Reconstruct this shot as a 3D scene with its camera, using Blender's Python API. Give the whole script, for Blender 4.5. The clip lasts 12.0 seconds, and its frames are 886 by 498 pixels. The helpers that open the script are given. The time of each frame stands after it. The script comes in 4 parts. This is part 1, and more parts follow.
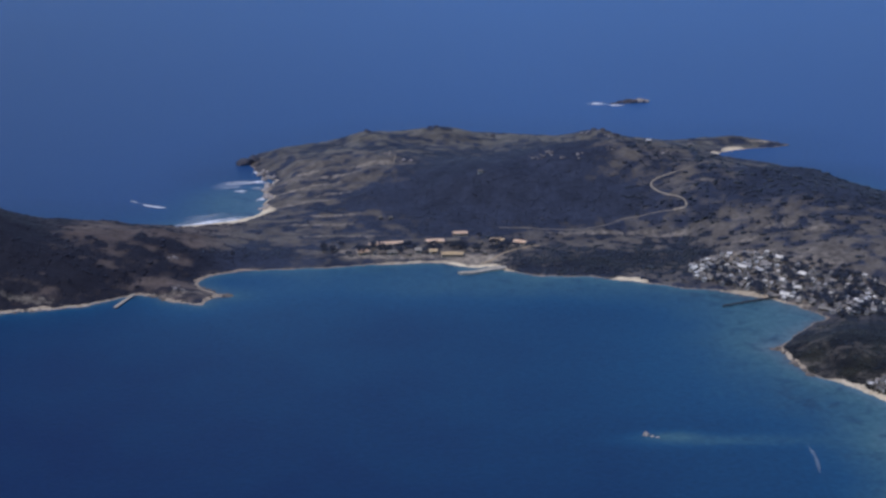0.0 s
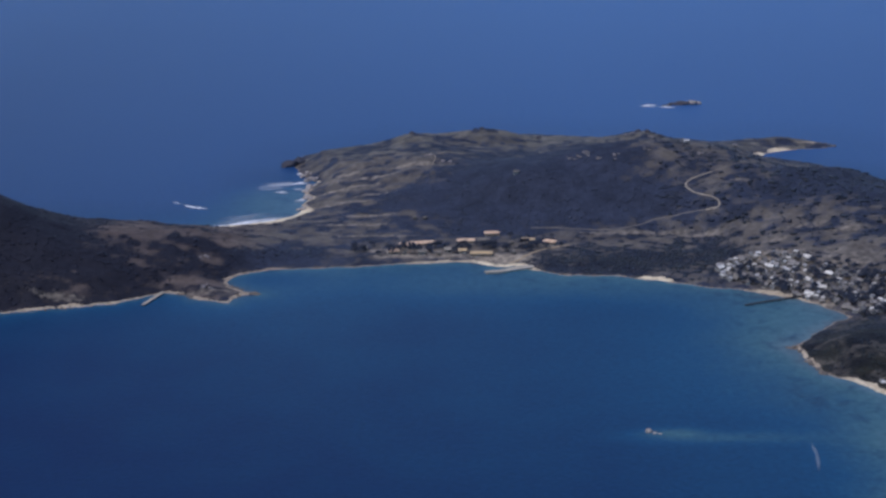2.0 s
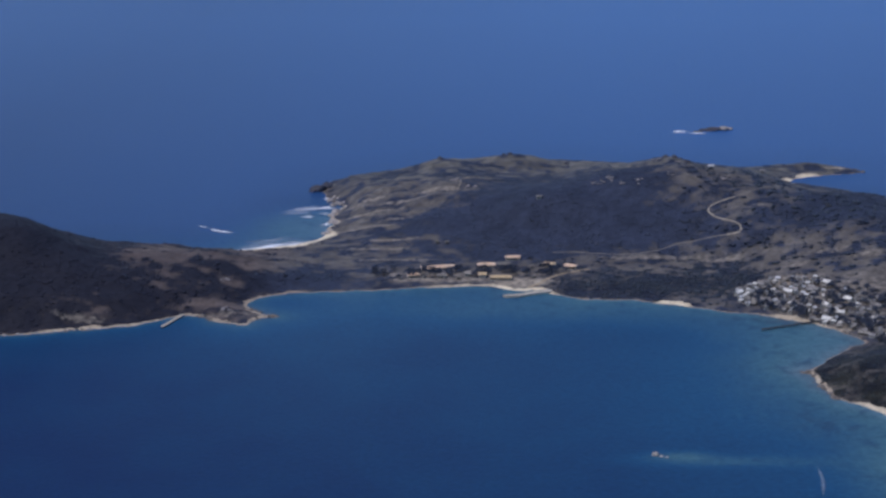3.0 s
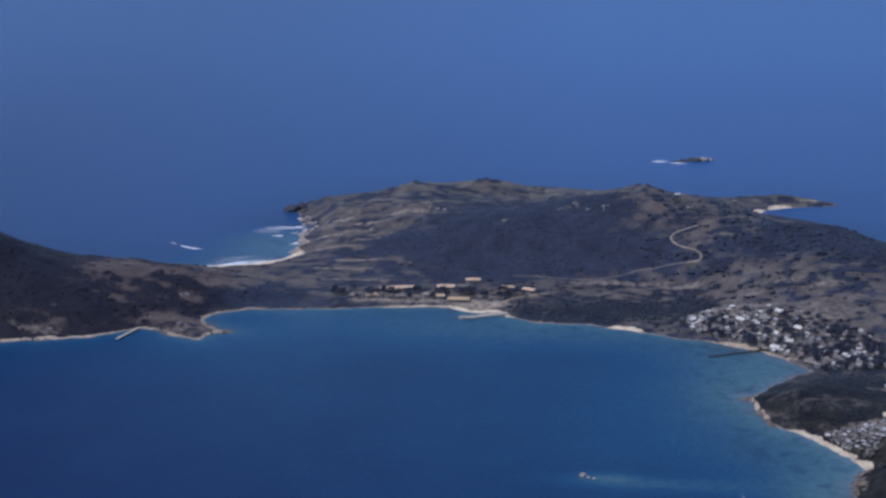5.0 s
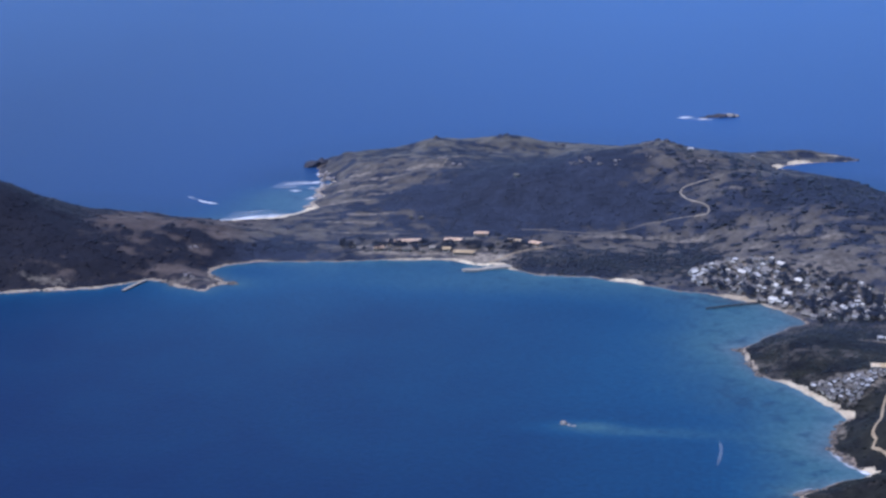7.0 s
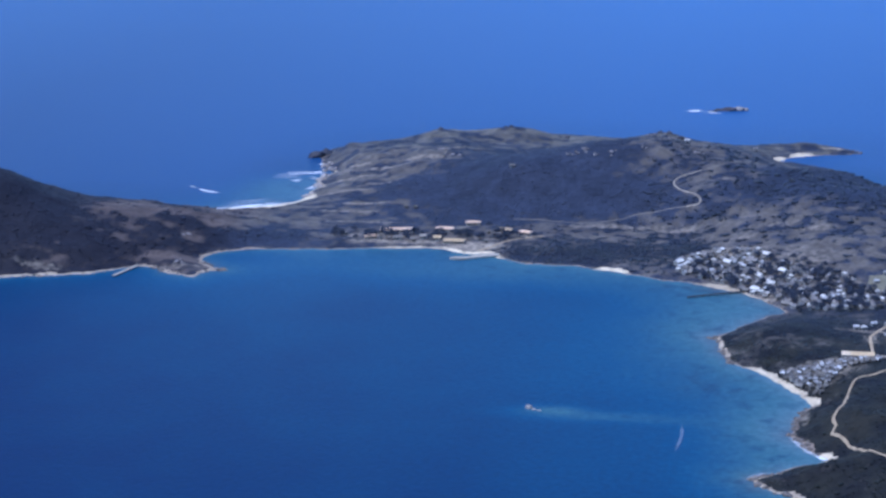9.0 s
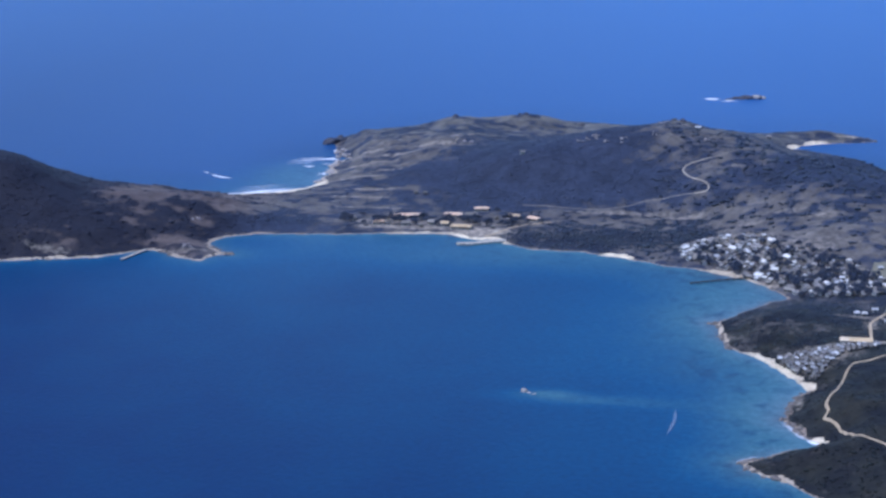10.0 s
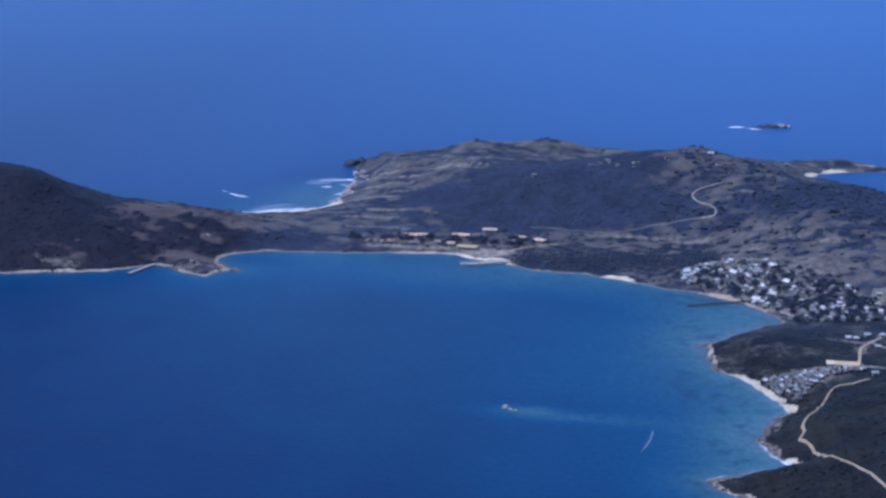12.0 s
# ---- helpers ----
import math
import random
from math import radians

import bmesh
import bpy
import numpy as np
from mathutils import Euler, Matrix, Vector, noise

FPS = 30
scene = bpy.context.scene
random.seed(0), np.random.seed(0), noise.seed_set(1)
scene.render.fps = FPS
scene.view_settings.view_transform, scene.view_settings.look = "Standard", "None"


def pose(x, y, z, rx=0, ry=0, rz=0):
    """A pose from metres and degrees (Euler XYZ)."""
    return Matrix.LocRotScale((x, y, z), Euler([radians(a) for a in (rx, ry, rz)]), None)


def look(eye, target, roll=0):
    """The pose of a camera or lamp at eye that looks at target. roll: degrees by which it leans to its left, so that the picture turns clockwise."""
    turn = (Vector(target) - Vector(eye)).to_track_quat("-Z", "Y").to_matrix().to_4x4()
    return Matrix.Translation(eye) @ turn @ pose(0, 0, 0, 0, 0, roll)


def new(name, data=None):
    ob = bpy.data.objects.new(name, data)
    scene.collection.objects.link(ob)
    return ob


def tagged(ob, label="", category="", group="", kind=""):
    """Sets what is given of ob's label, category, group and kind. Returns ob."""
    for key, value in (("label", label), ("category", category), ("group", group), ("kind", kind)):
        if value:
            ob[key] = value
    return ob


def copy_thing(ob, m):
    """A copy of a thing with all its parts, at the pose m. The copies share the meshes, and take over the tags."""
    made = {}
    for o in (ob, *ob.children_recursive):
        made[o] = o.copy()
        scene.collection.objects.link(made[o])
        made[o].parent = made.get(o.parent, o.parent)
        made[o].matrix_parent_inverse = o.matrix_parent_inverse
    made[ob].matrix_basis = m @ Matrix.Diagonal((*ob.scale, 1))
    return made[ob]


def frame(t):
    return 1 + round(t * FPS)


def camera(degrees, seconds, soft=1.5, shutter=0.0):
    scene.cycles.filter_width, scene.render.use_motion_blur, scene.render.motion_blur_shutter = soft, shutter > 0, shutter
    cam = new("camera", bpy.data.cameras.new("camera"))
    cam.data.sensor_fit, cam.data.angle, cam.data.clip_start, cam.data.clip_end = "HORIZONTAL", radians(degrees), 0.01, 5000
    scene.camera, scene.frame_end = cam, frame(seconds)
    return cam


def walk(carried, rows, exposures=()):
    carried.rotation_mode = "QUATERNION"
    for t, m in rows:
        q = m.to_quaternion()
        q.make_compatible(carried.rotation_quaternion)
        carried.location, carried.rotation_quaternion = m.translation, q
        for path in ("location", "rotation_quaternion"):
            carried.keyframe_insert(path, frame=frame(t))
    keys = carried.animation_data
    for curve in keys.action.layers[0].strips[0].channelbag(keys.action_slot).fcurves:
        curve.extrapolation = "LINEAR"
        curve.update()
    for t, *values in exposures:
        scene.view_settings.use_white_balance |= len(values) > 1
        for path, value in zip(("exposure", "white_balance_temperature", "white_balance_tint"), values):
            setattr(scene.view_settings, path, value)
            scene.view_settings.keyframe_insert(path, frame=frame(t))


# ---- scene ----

# ================= camera =================
cam = camera(28.0, 12.0, soft=2.8)
PATH = [
    (0, (-0.54, 0.80, 480.94), (0.51, 958.84, 194.31), -0.532),
    (0.5, (17.89, -1.73, 479.26), (9.40, 958.72, 200.93), -0.937),
    (1, (36.17, -4.12, 477.52), (14.22, 955.40, 196.74), -1.555),
    (1.5, (54.32, -6.38, 475.75), (8.64, 949.31, 184.94), -2.275),
    (2, (72.33, -8.50, 473.93), (13.10, 949.42, 193.08), -1.490),
    (2.5, (90.20, -10.50, 472.07), (0.41, 944.63, 189.81), -2.259),
    (3, (107.92, -12.36, 470.17), (16.46, 947.69, 205.71), -1.806),
    (3.5, (125.52, -14.08, 468.22), (37.03, 949.66, 216.48), -0.714),
    (3.7, (132.51, -14.74, 467.43), (48.27, 949.59, 216.47), -0.541),
    (5.3, (187.69, -19.19, 460.87), (75.56, 944.11, 216.98), -0.659),
    (5.5, (194.49, -19.66, 460.01), (89.74, 946.42, 223.93), -0.318),
    (6, (211.38, -20.72, 457.85), (96.76, 940.90, 208.53), -0.884),
    (6.5, (228.14, -21.64, 455.65), (97.45, 935.76, 198.16), -1.171),
    (7, (244.75, -22.43, 453.41), (93.06, 929.64, 187.80), -1.281),
    (7.2, (251.36, -22.71, 452.50), (87.77, 925.17, 179.09), -1.899),
    (8.8, (303.42, -24.19, 444.97), (124.54, 925.52, 187.96), -1.441),
    (9, (309.83, -24.28, 443.99), (126.16, 922.38, 179.20), -1.404),
    (9.5, (325.75, -24.40, 441.54), (141.49, 922.17, 176.87), -1.125),
    (10, (341.53, -24.40, 439.03), (135.86, 916.58, 170.23), -1.504),
    (10.5, (357.17, -24.26, 436.49), (149.68, 919.52, 179.12), -1.647),
    (11, (372.68, -23.98, 433.90), (163.77, 921.70, 184.83), -1.010),
    (11.5, (388.04, -23.58, 431.27), (166.24, 920.64, 187.83), -1.005),
    (12, (403.27, -23.04, 428.59), (158.94, 913.84, 178.47), -1.126),
]
walk(cam, [(t, look(eye, goal, roll)) for t, eye, goal, roll in PATH],
     exposures=[(0.0, -0.26, 6260, 18), (1.5, -0.30, 6260, 18), (2.5, -0.25, 6260, 18), (3.0, -0.22, 6240, 18), (3.5, -0.09, 6170, 18), (5.5, -0.20, 6040, 20), (6.0, 0.11, 5920, 19),
                (6.5, 0.18, 5820, 20), (7.0, 0.24, 5700, 21), (9.0, 0.38, 5100, 18), (9.5, 0.38, 5150, 18), (10.0, 0.41, 5300, 18), (10.5, 0.43, 5200, 18), (11.0, 0.37, 5050, 18), (11.5, 0.22, 5060, 19), (12.0, 0.10, 5060, 21)])

# ================= daylight =================
SUN_ELEVATION, SUN_FROM = 64.0, (-0.50, -0.20)
world = bpy.data.worlds.new("daylight")
scene.world = world
world.use_nodes = True
wn = world.node_tree.nodes
sky = wn.new("ShaderNodeTexSky")
sky.sky_type, sky.sun_disc = "NISHITA", False
sky.sun_elevation = radians(SUN_ELEVATION)
sky.dust_density, sky.ozone_density = 0.2, 6.0
sky.sun_rotation = math.atan2(SUN_FROM[0], SUN_FROM[1])
world.node_tree.links.new(sky.outputs[0], wn["Background"].inputs[0])
wn["Background"].inputs[1].default_value = 0.15
sun = new("sun", bpy.data.lights.new("sun", "SUN"))
sun.data.energy, sun.data.angle, sun.data.color = 2.3, radians(0.53), (1.0, 0.95, 0.87)
flat_dir = Vector((*SUN_FROM, 0)).normalized() * math.cos(radians(SUN_ELEVATION))
sun.matrix_world = look((0, 1000, 900), Vector((0, 1000, 900)) - Vector((flat_dir.x, flat_dir.y, math.sin(radians(SUN_ELEVATION)))))

# ================= plan of the land =================
# --- plan
BAY_SHORE = [(-595, 1540), (-585, 1470), (-560, 1422), (-520, 1405), (-396, 1424), (-364, 1432), (-348, 1436), (-310, 1446), (-290, 1459), (-276, 1470),
             (-268, 1475), (-250, 1470), (-236, 1457), (-222, 1451), (-206, 1448), (-203, 1460), (-197, 1469), (-184, 1469), (-190, 1476), (-199, 1481),
             (-209, 1489), (-216, 1499), (-216, 1514), (-210, 1530), (-198, 1537), (-184, 1544), (-159, 1547), (-138, 1549), (-97, 1553), (-66, 1559),
             (-33, 1561), (-12, 1563), (4, 1562), (16, 1551), (48, 1548), (58, 1537), (72, 1528), (93, 1521), (118, 1518), (133, 1516),
             (155, 1509), (176, 1500), (202, 1486), (236, 1476), (259, 1462), (279, 1451), (298, 1434), (312, 1411), (320, 1397)]
HEADLANDS = [(304, 1382), (286, 1354), (272, 1335), (263, 1326), (268, 1308), (272, 1289), (279, 1264), (292, 1252), (306, 1238),
             (316, 1223), (329, 1202), (338, 1187), (341, 1177), (333, 1166), (329, 1150), (327, 1137), (324, 1121), (331, 1106), (339, 1087), (348, 1078),
             (323, 1064), (312, 1050), (298, 1039), (304, 1028), (315, 1020), (330, 1011), (344, 995), (375, 960),
             (440, 905), (500, 890), (560, 930), (595, 1020), (605, 1180), (600, 1340)]
OCEAN_SHORE = [(604, 1500), (595, 1600), (565, 1680), (520, 1720), (455, 1790), (410, 1870), (370, 1930), (330, 1962), (311, 1966),
               (320, 1984), (345, 1999), (362, 2003), (385, 2008), (405, 2014), (399, 2028), (385, 2040), (361, 2058), (321, 2060),
               (260, 2045), (180, 2065), (100, 2090), (-5, 2110), (-90, 2080), (-150, 2050), (-186, 2030), (-213, 1993),
               (-220, 1955), (-203, 1915), (-192, 1890), (-181, 1872), (-184, 1850), (-187, 1826), (-178, 1800),
               (-184, 1780), (-180, 1745), (-190, 1730), (-206, 1718), (-227, 1706), (-257, 1697), (-330, 1695),
               (-420, 1708), (-500, 1700), (-560, 1660), (-590, 1600)]
COAST = np.array(BAY_SHORE + HEADLANDS + OCEAN_SHORE, float)


def vnoise(x, y, size, seed):
    """Smooth value noise in 0..1 with lumps of about that size."""
    x, y = np.asarray(x, float) / size + 517.3 * seed, np.asarray(y, float) / size + 91.7 * seed
    i, j = np.floor(x).astype(np.int64), np.floor(y).astype(np.int64)
    u, v = x - i, y - j
    u, v = u * u * (3 - 2 * u), v * v * (3 - 2 * v)

    def lattice(a, b):
        s = np.sin(a * 127.1 + b * 311.7 + seed * 74.7) * 43758.5453
        return s - np.floor(s)
    top = lattice(i, j) * (1 - u) + lattice(i + 1, j) * u
    low = lattice(i, j + 1) * (1 - u) + lattice(i + 1, j + 1) * u
    return top * (1 - v) + low * v


def inland(x, y, rough=True):
    """Metres from the waterline, positive on land."""
    x, y = np.atleast_1d(np.asarray(x, float)), np.atleast_1d(np.asarray(y, float))
    out = np.empty(x.shape)
    a, b = COAST, np.roll(COAST, -1, 0)
    e = b - a
    ee = (e ** 2).sum(1)
    for k in range(0, len(x), 20000):
        px, py = x[k:k + 20000, None], y[k:k + 20000, None]
        t = np.clip(((px - a[:, 0]) * e[:, 0] + (py - a[:, 1]) * e[:, 1]) / ee, 0, 1)
        d2 = (px - a[:, 0] - t * e[:, 0]) ** 2 + (py - a[:, 1] - t * e[:, 1]) ** 2
        cross = (a[:, 1] > py) != (b[:, 1] > py)
        with np.errstate(divide="ignore", invalid="ignore"):
            at = a[:, 0] + (py - a[:, 1]) / e[:, 1] * e[:, 0]
        inside = (cross & (px < at)).sum(1) % 2 == 1
        out[k:k + 20000] = np.sqrt(d2.min(1)) * np.where(inside, 1, -1)
    if rough:
        out = out + (vnoise(x, y, 14, 3) - 0.5) * 5 + (vnoise(x, y, 5, 4) - 0.5) * 2.5
    return out


# centre, height, reach along x and y
WEST_HILLS = [(-500, 1570, 68.7, 120, 80), (-400, 1600, -9, 40, 40), (-260, 1600, 11.5, 50, 50), (-235, 1652, -4.2, 35, 28), (-405, 1668, -3.3, 34, 20), (-435, 1590, 2.5, 25, 25), (-470, 1640, 3.4, 35, 30),
              (-380, 1640, -4.1, 25, 25), (-340, 1660, 1, 25, 20)]
NORTH_HILLS = [(20, 1790, 18.3, 90, 65), (140, 1810, 34.9, 80, 70), (240, 1780, 28.3, 60, 70), (330, 1690, 30.1, 70, 70), (430, 1640, 19.4, 70, 80), (370, 1540, 12.1, 60, 40), (230, 1660, 10.3, 24, 24),
               (375, 1760, 10.8, 30, 30), (212, 1630, -12, 30, 20), (40, 1755, 5.9, 30, 25)]
CREST_HILLS = [(-90, 1900, 20.8, 70, 70), (0, 2010, 1, 70, 60), (150, 1990, 11.1, 80, 45), (350, 2035, 7.3, 40, 15), (-165, 1960, 3.7, 35, 45), (250, 1900, 14, 70, 60), (181, 2000, 7.5, 20, 25),
               (-6, 2045, 15.6, 36, 24), (-85, 2015, 10.5, 25, 22), (50, 2010, -5.3, 25, 40), (-125, 1940, -5.9, 25, 30), (325, 1930, -7, 28, 32), (-181, 1957, 4.4, 17, 20)]
SOUTH_HILLS = [(315, 1320, 7.7, 34, 36), (420, 1170, 13.5, 50, 60), (470, 1060, 31.6, 55, 60), (332, 1042, 8, 22, 12), (560, 1350, 10.9, 110, 160), (360, 1115, 10.1, 20, 60)]
HILLS = WEST_HILLS + NORTH_HILLS + CREST_HILLS + SOUTH_HILLS


def height(x, y, d=None):
    x, y = np.atleast_1d(np.asarray(x, float)), np.atleast_1d(np.asarray(y, float))
    d = inland(x, y) if d is None else d
    h = np.zeros(x.shape)
    for cx, cy, top, rx, ry in HILLS:
        h += top * np.exp(-0.5 * (((x - cx) / rx) ** 2 + ((y - cy) / ry) ** 2))
    # gullies running down the dry western cape
    cape = np.exp(-0.5 * (((x + 120) / 75) ** 2 + ((y - 1860) / 90) ** 2))
    h = np.maximum(h, 1.0) + cape * 5.0 * (np.abs(vnoise(x + 0.5 * (y - 1860), y - 0.25 * x, 30, 21) - 0.5) * 2 - 0.5)
    s = np.clip(d / 38, 0, 1)
    h = h * s * s * (3 - 2 * s)
    rough = (vnoise(x, y, 60, 7) - 0.5) * 5 + (vnoise(x, y, 22, 8) - 0.5) * 2.6 + (vnoise(x, y, 9, 9) - 0.5) * 1.2
    h = h + rough * np.clip(h / 12, 0, 1) + 2.2 * (1 - np.exp(-np.clip(d, 0, None) / 9))
    return np.where(d > 0, h, np.clip(d * 0.16, -6, 0))


# where scrub grows thick (positive) and where dry grass shows (negative): centre, reach, amount
WEST_COVER = [(-400, 1515, 120, 70, 0.9), (-245, 1496, 18, 9, -0.6), (-430, 1600, 40, 40, 0.5), (-322, 1582, 24, 26, -1.0), (-300, 1590, 22, 30, -0.55), (-270, 1632, 60, 28, -0.42), (-294, 1534, 10, 5, -0.7),
              (-264, 1556, 8, 6, -0.8), (-238, 1541, 9, 6, -1), (-228, 1590, 10, 16, -0.8), (-210, 1630, 25, 30, -0.4), (-345, 1578, 8, 10, -0.8), (-355, 1462, 14, 7, -0.6), (-340, 1462, 8, 5, -0.5),
              (-350, 1479, 4, 2, -0.8)]
HILL_COVER = [(40, 1722, 105, 46, 0.8), (70, 1800, 80, 60, 0.68), (50, 1900, 70, 60, 0.3), (350, 1690, 75, 40, 0.95), (258, 1708, 30, 20, -0.65), (165, 1697, 36, 20, 0.4),
              (-120, 1850, 60, 80, -0.5), (-150, 1690, 45, 40, -0.4), (60, 2055, 260, 26, -0.6), (190, 1900, 60, 60, -0.3), (190, 1815, 40, 20, -0.3), (350, 2035, 40, 20, 0.2), (215, 1750, 40, 30, -0.25),
              (200, 1790, 50, 16, -0.22), (60, 1750, 70, 40, 0.35), (110, 1740, 30, 40, 0.3)]
SHORE_COVER = [(150, 1560, 75, 26, 0.62), (450, 1675, 50, 45, 0.5), (315, 1322, 55, 55, 0.36), (430, 1100, 110, 130, 0.9), (335, 1580, 72, 36, -0.50), (-10, 1600, 110, 18, -0.4), (150, 1632, 100, 12, -0.3),
               (20, 1648, 80, 14, 0.3), (-160, 1572, 45, 18, 0.5), (385, 1512, 45, 20, -0.5), (330, 1530, 40, 16, -0.5), (318, 1300, 26, 14, -0.35), (220, 1600, 40, 16, -0.3), (292, 1632, 40, 13, -0.4),
               (405, 1588, 40, 24, -0.25)]
COVER = WEST_COVER + HILL_COVER + SHORE_COVER


# ridges, gullies and clumps: both ends, half width, amount
WEST_STREAKS = [(-345, 1521, -290, 1512, 4, -0.45), (-372, 1534, -335, 1530, 4, -0.35), (-438, 1582, -402, 1600, 6, -0.5), (-215, 1560, -150, 1588, 9, 0.6), (-278, 1617, -274, 1615, 5, 0.9),
                (-300, 1648, -296, 1646, 5, 0.6), (-252, 1574, -247, 1572, 8, 0.8), (-272, 1545, -268, 1543, 6, 0.7), (-236, 1570, -230, 1568, 6, 0.6), (-319, 1517, -298, 1514, 3, -0.5)]
NORTH_STREAKS = [(109, 1716, 154, 1739, 6, -0.35), (154, 1739, 192, 1766, 9, -0.32), (-40, 1826, -24, 1862, 5, -0.5), (-164, 1803, -90, 1782, 5, -0.7), (-88, 1782, -85, 1808, 6, -0.6),
                 (-166, 1762, -115, 1752, 7, -0.8), (-116, 1708, -64, 1705, 4, -0.5), (-120, 1685, -33, 1667, 6, -0.55), (-115, 1972, -74, 1941, 6, 0.6), (-112, 1770, -22, 1752, 9, 0.8),
                 (-80, 1851, -54, 1856, 5, -0.5), (-150, 1735, -70, 1728, 6, 0.5)]
EAST_CLUMPS = [(305, 1590, 311, 1588, 4.2, 0.56), (313, 1567, 320, 1567, 3.5, 0.56), (380, 1553, 388, 1551, 4.9, 0.56), (372, 1531, 380, 1530, 4.2, 0.49), (396, 1503, 406, 1502, 4.9, 0.49),
               (327, 1553, 333, 1553, 3.5, 0.49), (246, 1613, 251, 1612, 3.5, 0.49), (268, 1582, 275, 1580, 3.5, 0.49), (344, 1551, 349, 1551, 2.8, 0.42), (289, 1560, 294, 1560, 2.8, 0.42),
               (358, 1574, 365, 1574, 3.5, 0.49), (404, 1560, 412, 1556, 4.2, 0.49), (340, 1600, 347, 1598, 3.5, 0.49), (282, 1612, 288, 1611, 2.8, 0.42), (228, 1622, 234, 1620, 2.8, 0.42)]
STREAKS = WEST_STREAKS + NORTH_STREAKS + EAST_CLUMPS


def cover(x, y):
    c = 0.52 + np.zeros(np.shape(x))
    for cx, cy, rx, ry, w in COVER:
        c = c + w * np.exp(-0.5 * (((x - cx) / rx) ** 2 + ((y - cy) / ry) ** 2))
    for ax, ay, bx, by, r, w in STREAKS:
        t = np.clip(((x - ax) * (bx - ax) + (y - ay) * (by - ay)) / ((bx - ax) ** 2 + (by - ay) ** 2), 0, 1)
        c = c + w * np.exp(-0.5 * ((x - ax - t * (bx - ax)) ** 2 + (y - ay - t * (by - ay)) ** 2) / r ** 2)
    # thick scrub closes up into an even cover
    calm = 1 - 0.7 * np.clip((c - 0.72) / 0.45, 0, 1)
    return c + calm * ((vnoise(x, y, 40, 11) - 0.5) * 0.4 + (vnoise(x, y * 1.2, 15, 12) - 0.5) * 0.75 + (vnoise(x, y * 1.3, 7, 13) - 0.5) * 0.9 + 0.8 * np.clip((vnoise(x, y * 1.2, 11, 14) - 0.60) * 6, 0, 1))


# beaches: centre, reach, width of sand
BAY_BEACHES = [(161, 1514, 9, 7.5), (169, 1509, 8, 9), (176, 1503, 6, 6.5), (-10, 1572, 45, 4), (30, 1548, 30, 6.5), (-205, 1530, 40, 2.6), (270, 1452, 30, 4),
               (-230, 1470, 45, 3.4), (-345, 1444, 60, 3.8)]
OTHER_BEACHES = [(-215, 1716, 48, 20), (-184, 1746, 15, 14), (-178, 1797, 12, 6), (-184, 1867, 9, 7), (306, 1241, 18, 4.6), (322, 1216, 20, 4.9), (340, 1187, 9, 5.0),
                 (346, 1080, 7, 8), (326, 1128, 16, 2.6), (335, 1098, 10, 2.8), (338, 1993, 12, 15), (315, 1972, 10, 16), (-184, 1800, 45, 3.6), (270, 1300, 22, 3.8),
                 (268, 1328, 12, 3), (302, 1034, 10, 3.8), (318, 1018, 14, 3.8)]
BEACHES = BAY_BEACHES + OTHER_BEACHES


def sandiness(x, y, d):
    w = 1.1 - 0.5 * np.clip((y - 1900) / 60, 0, 1)
    for cx, cy, r, width in BEACHES:
        w = np.maximum(w, width * np.exp(-0.5 * (((x - cx) ** 2 + (y - cy) ** 2) / r ** 2) ** 2))
    w = w * (0.2 + 1.1 * vnoise(x, y, 16, 15) + 0.5 * vnoise(x, y, 7, 16))
    return np.clip((w - d) / 2.0 + 0.5, 0, 1)


def whiteness(x, y):
    """How far the shore is clean white sand, from 0 to 1."""
    w = np.zeros(np.shape(x))
    for cx, cy, r, width in BEACHES:
        w = np.maximum(w, np.clip((width - 3.0) / 2.4, 0, 1) * np.exp(-0.5 * (((x - cx) ** 2 + (y - cy) ** 2) / r ** 2) ** 2))
    return w
# --- end plan

# ================= materials =================
def shader(name, rough=0.9, metal=0.0):
    m = bpy.data.materials.new(name)
    m.use_nodes = True
    b = m.node_tree.nodes["Principled BSDF"]
    b.inputs["Roughness"].default_value, b.inputs["Metallic"].default_value = rough, metal
    return m, m.node_tree.nodes, m.node_tree.links, b


def ramp(nodes, links, fac, stops):
    r = nodes.new("ShaderNodeValToRGB")
    while len(r.color_ramp.elements) < len(stops):
        r.color_ramp.elements.new(0.5)
    for e, (p, c) in zip(r.color_ramp.elements, stops):
        e.position, e.color = p, (*c, 1)
    links.new(fac, r.inputs[0])
    return r.outputs[0]


def grain(nodes, links, size, detail=4.0, rough=0.6, local=False):
    """Noise at a real-world size in metres."""
    if local:
        src = nodes.new("ShaderNodeTexCoord").outputs["Object"]
    else:
        src = nodes.new("ShaderNodeNewGeometry").outputs["Position"]
    n = nodes.new("ShaderNodeTexNoise")
    n.inputs["Scale"].default_value, n.inputs["Detail"].default_value, n.inputs["Roughness"].default_value = 1.0 / size, detail, rough
    links.new(src, n.inputs["Vector"])
    return n.outputs["Fac"]


def calc(nodes, links, op, a, b, clamp=False):
    n = nodes.new("ShaderNodeMath")
    n.operation, n.use_clamp = op, clamp
    for k, v in enumerate((a, b)):
        if isinstance(v, (int, float)):
            n.inputs[k].default_value = v
        else:
            links.new(v, n.inputs[k])
    return n.outputs[0]


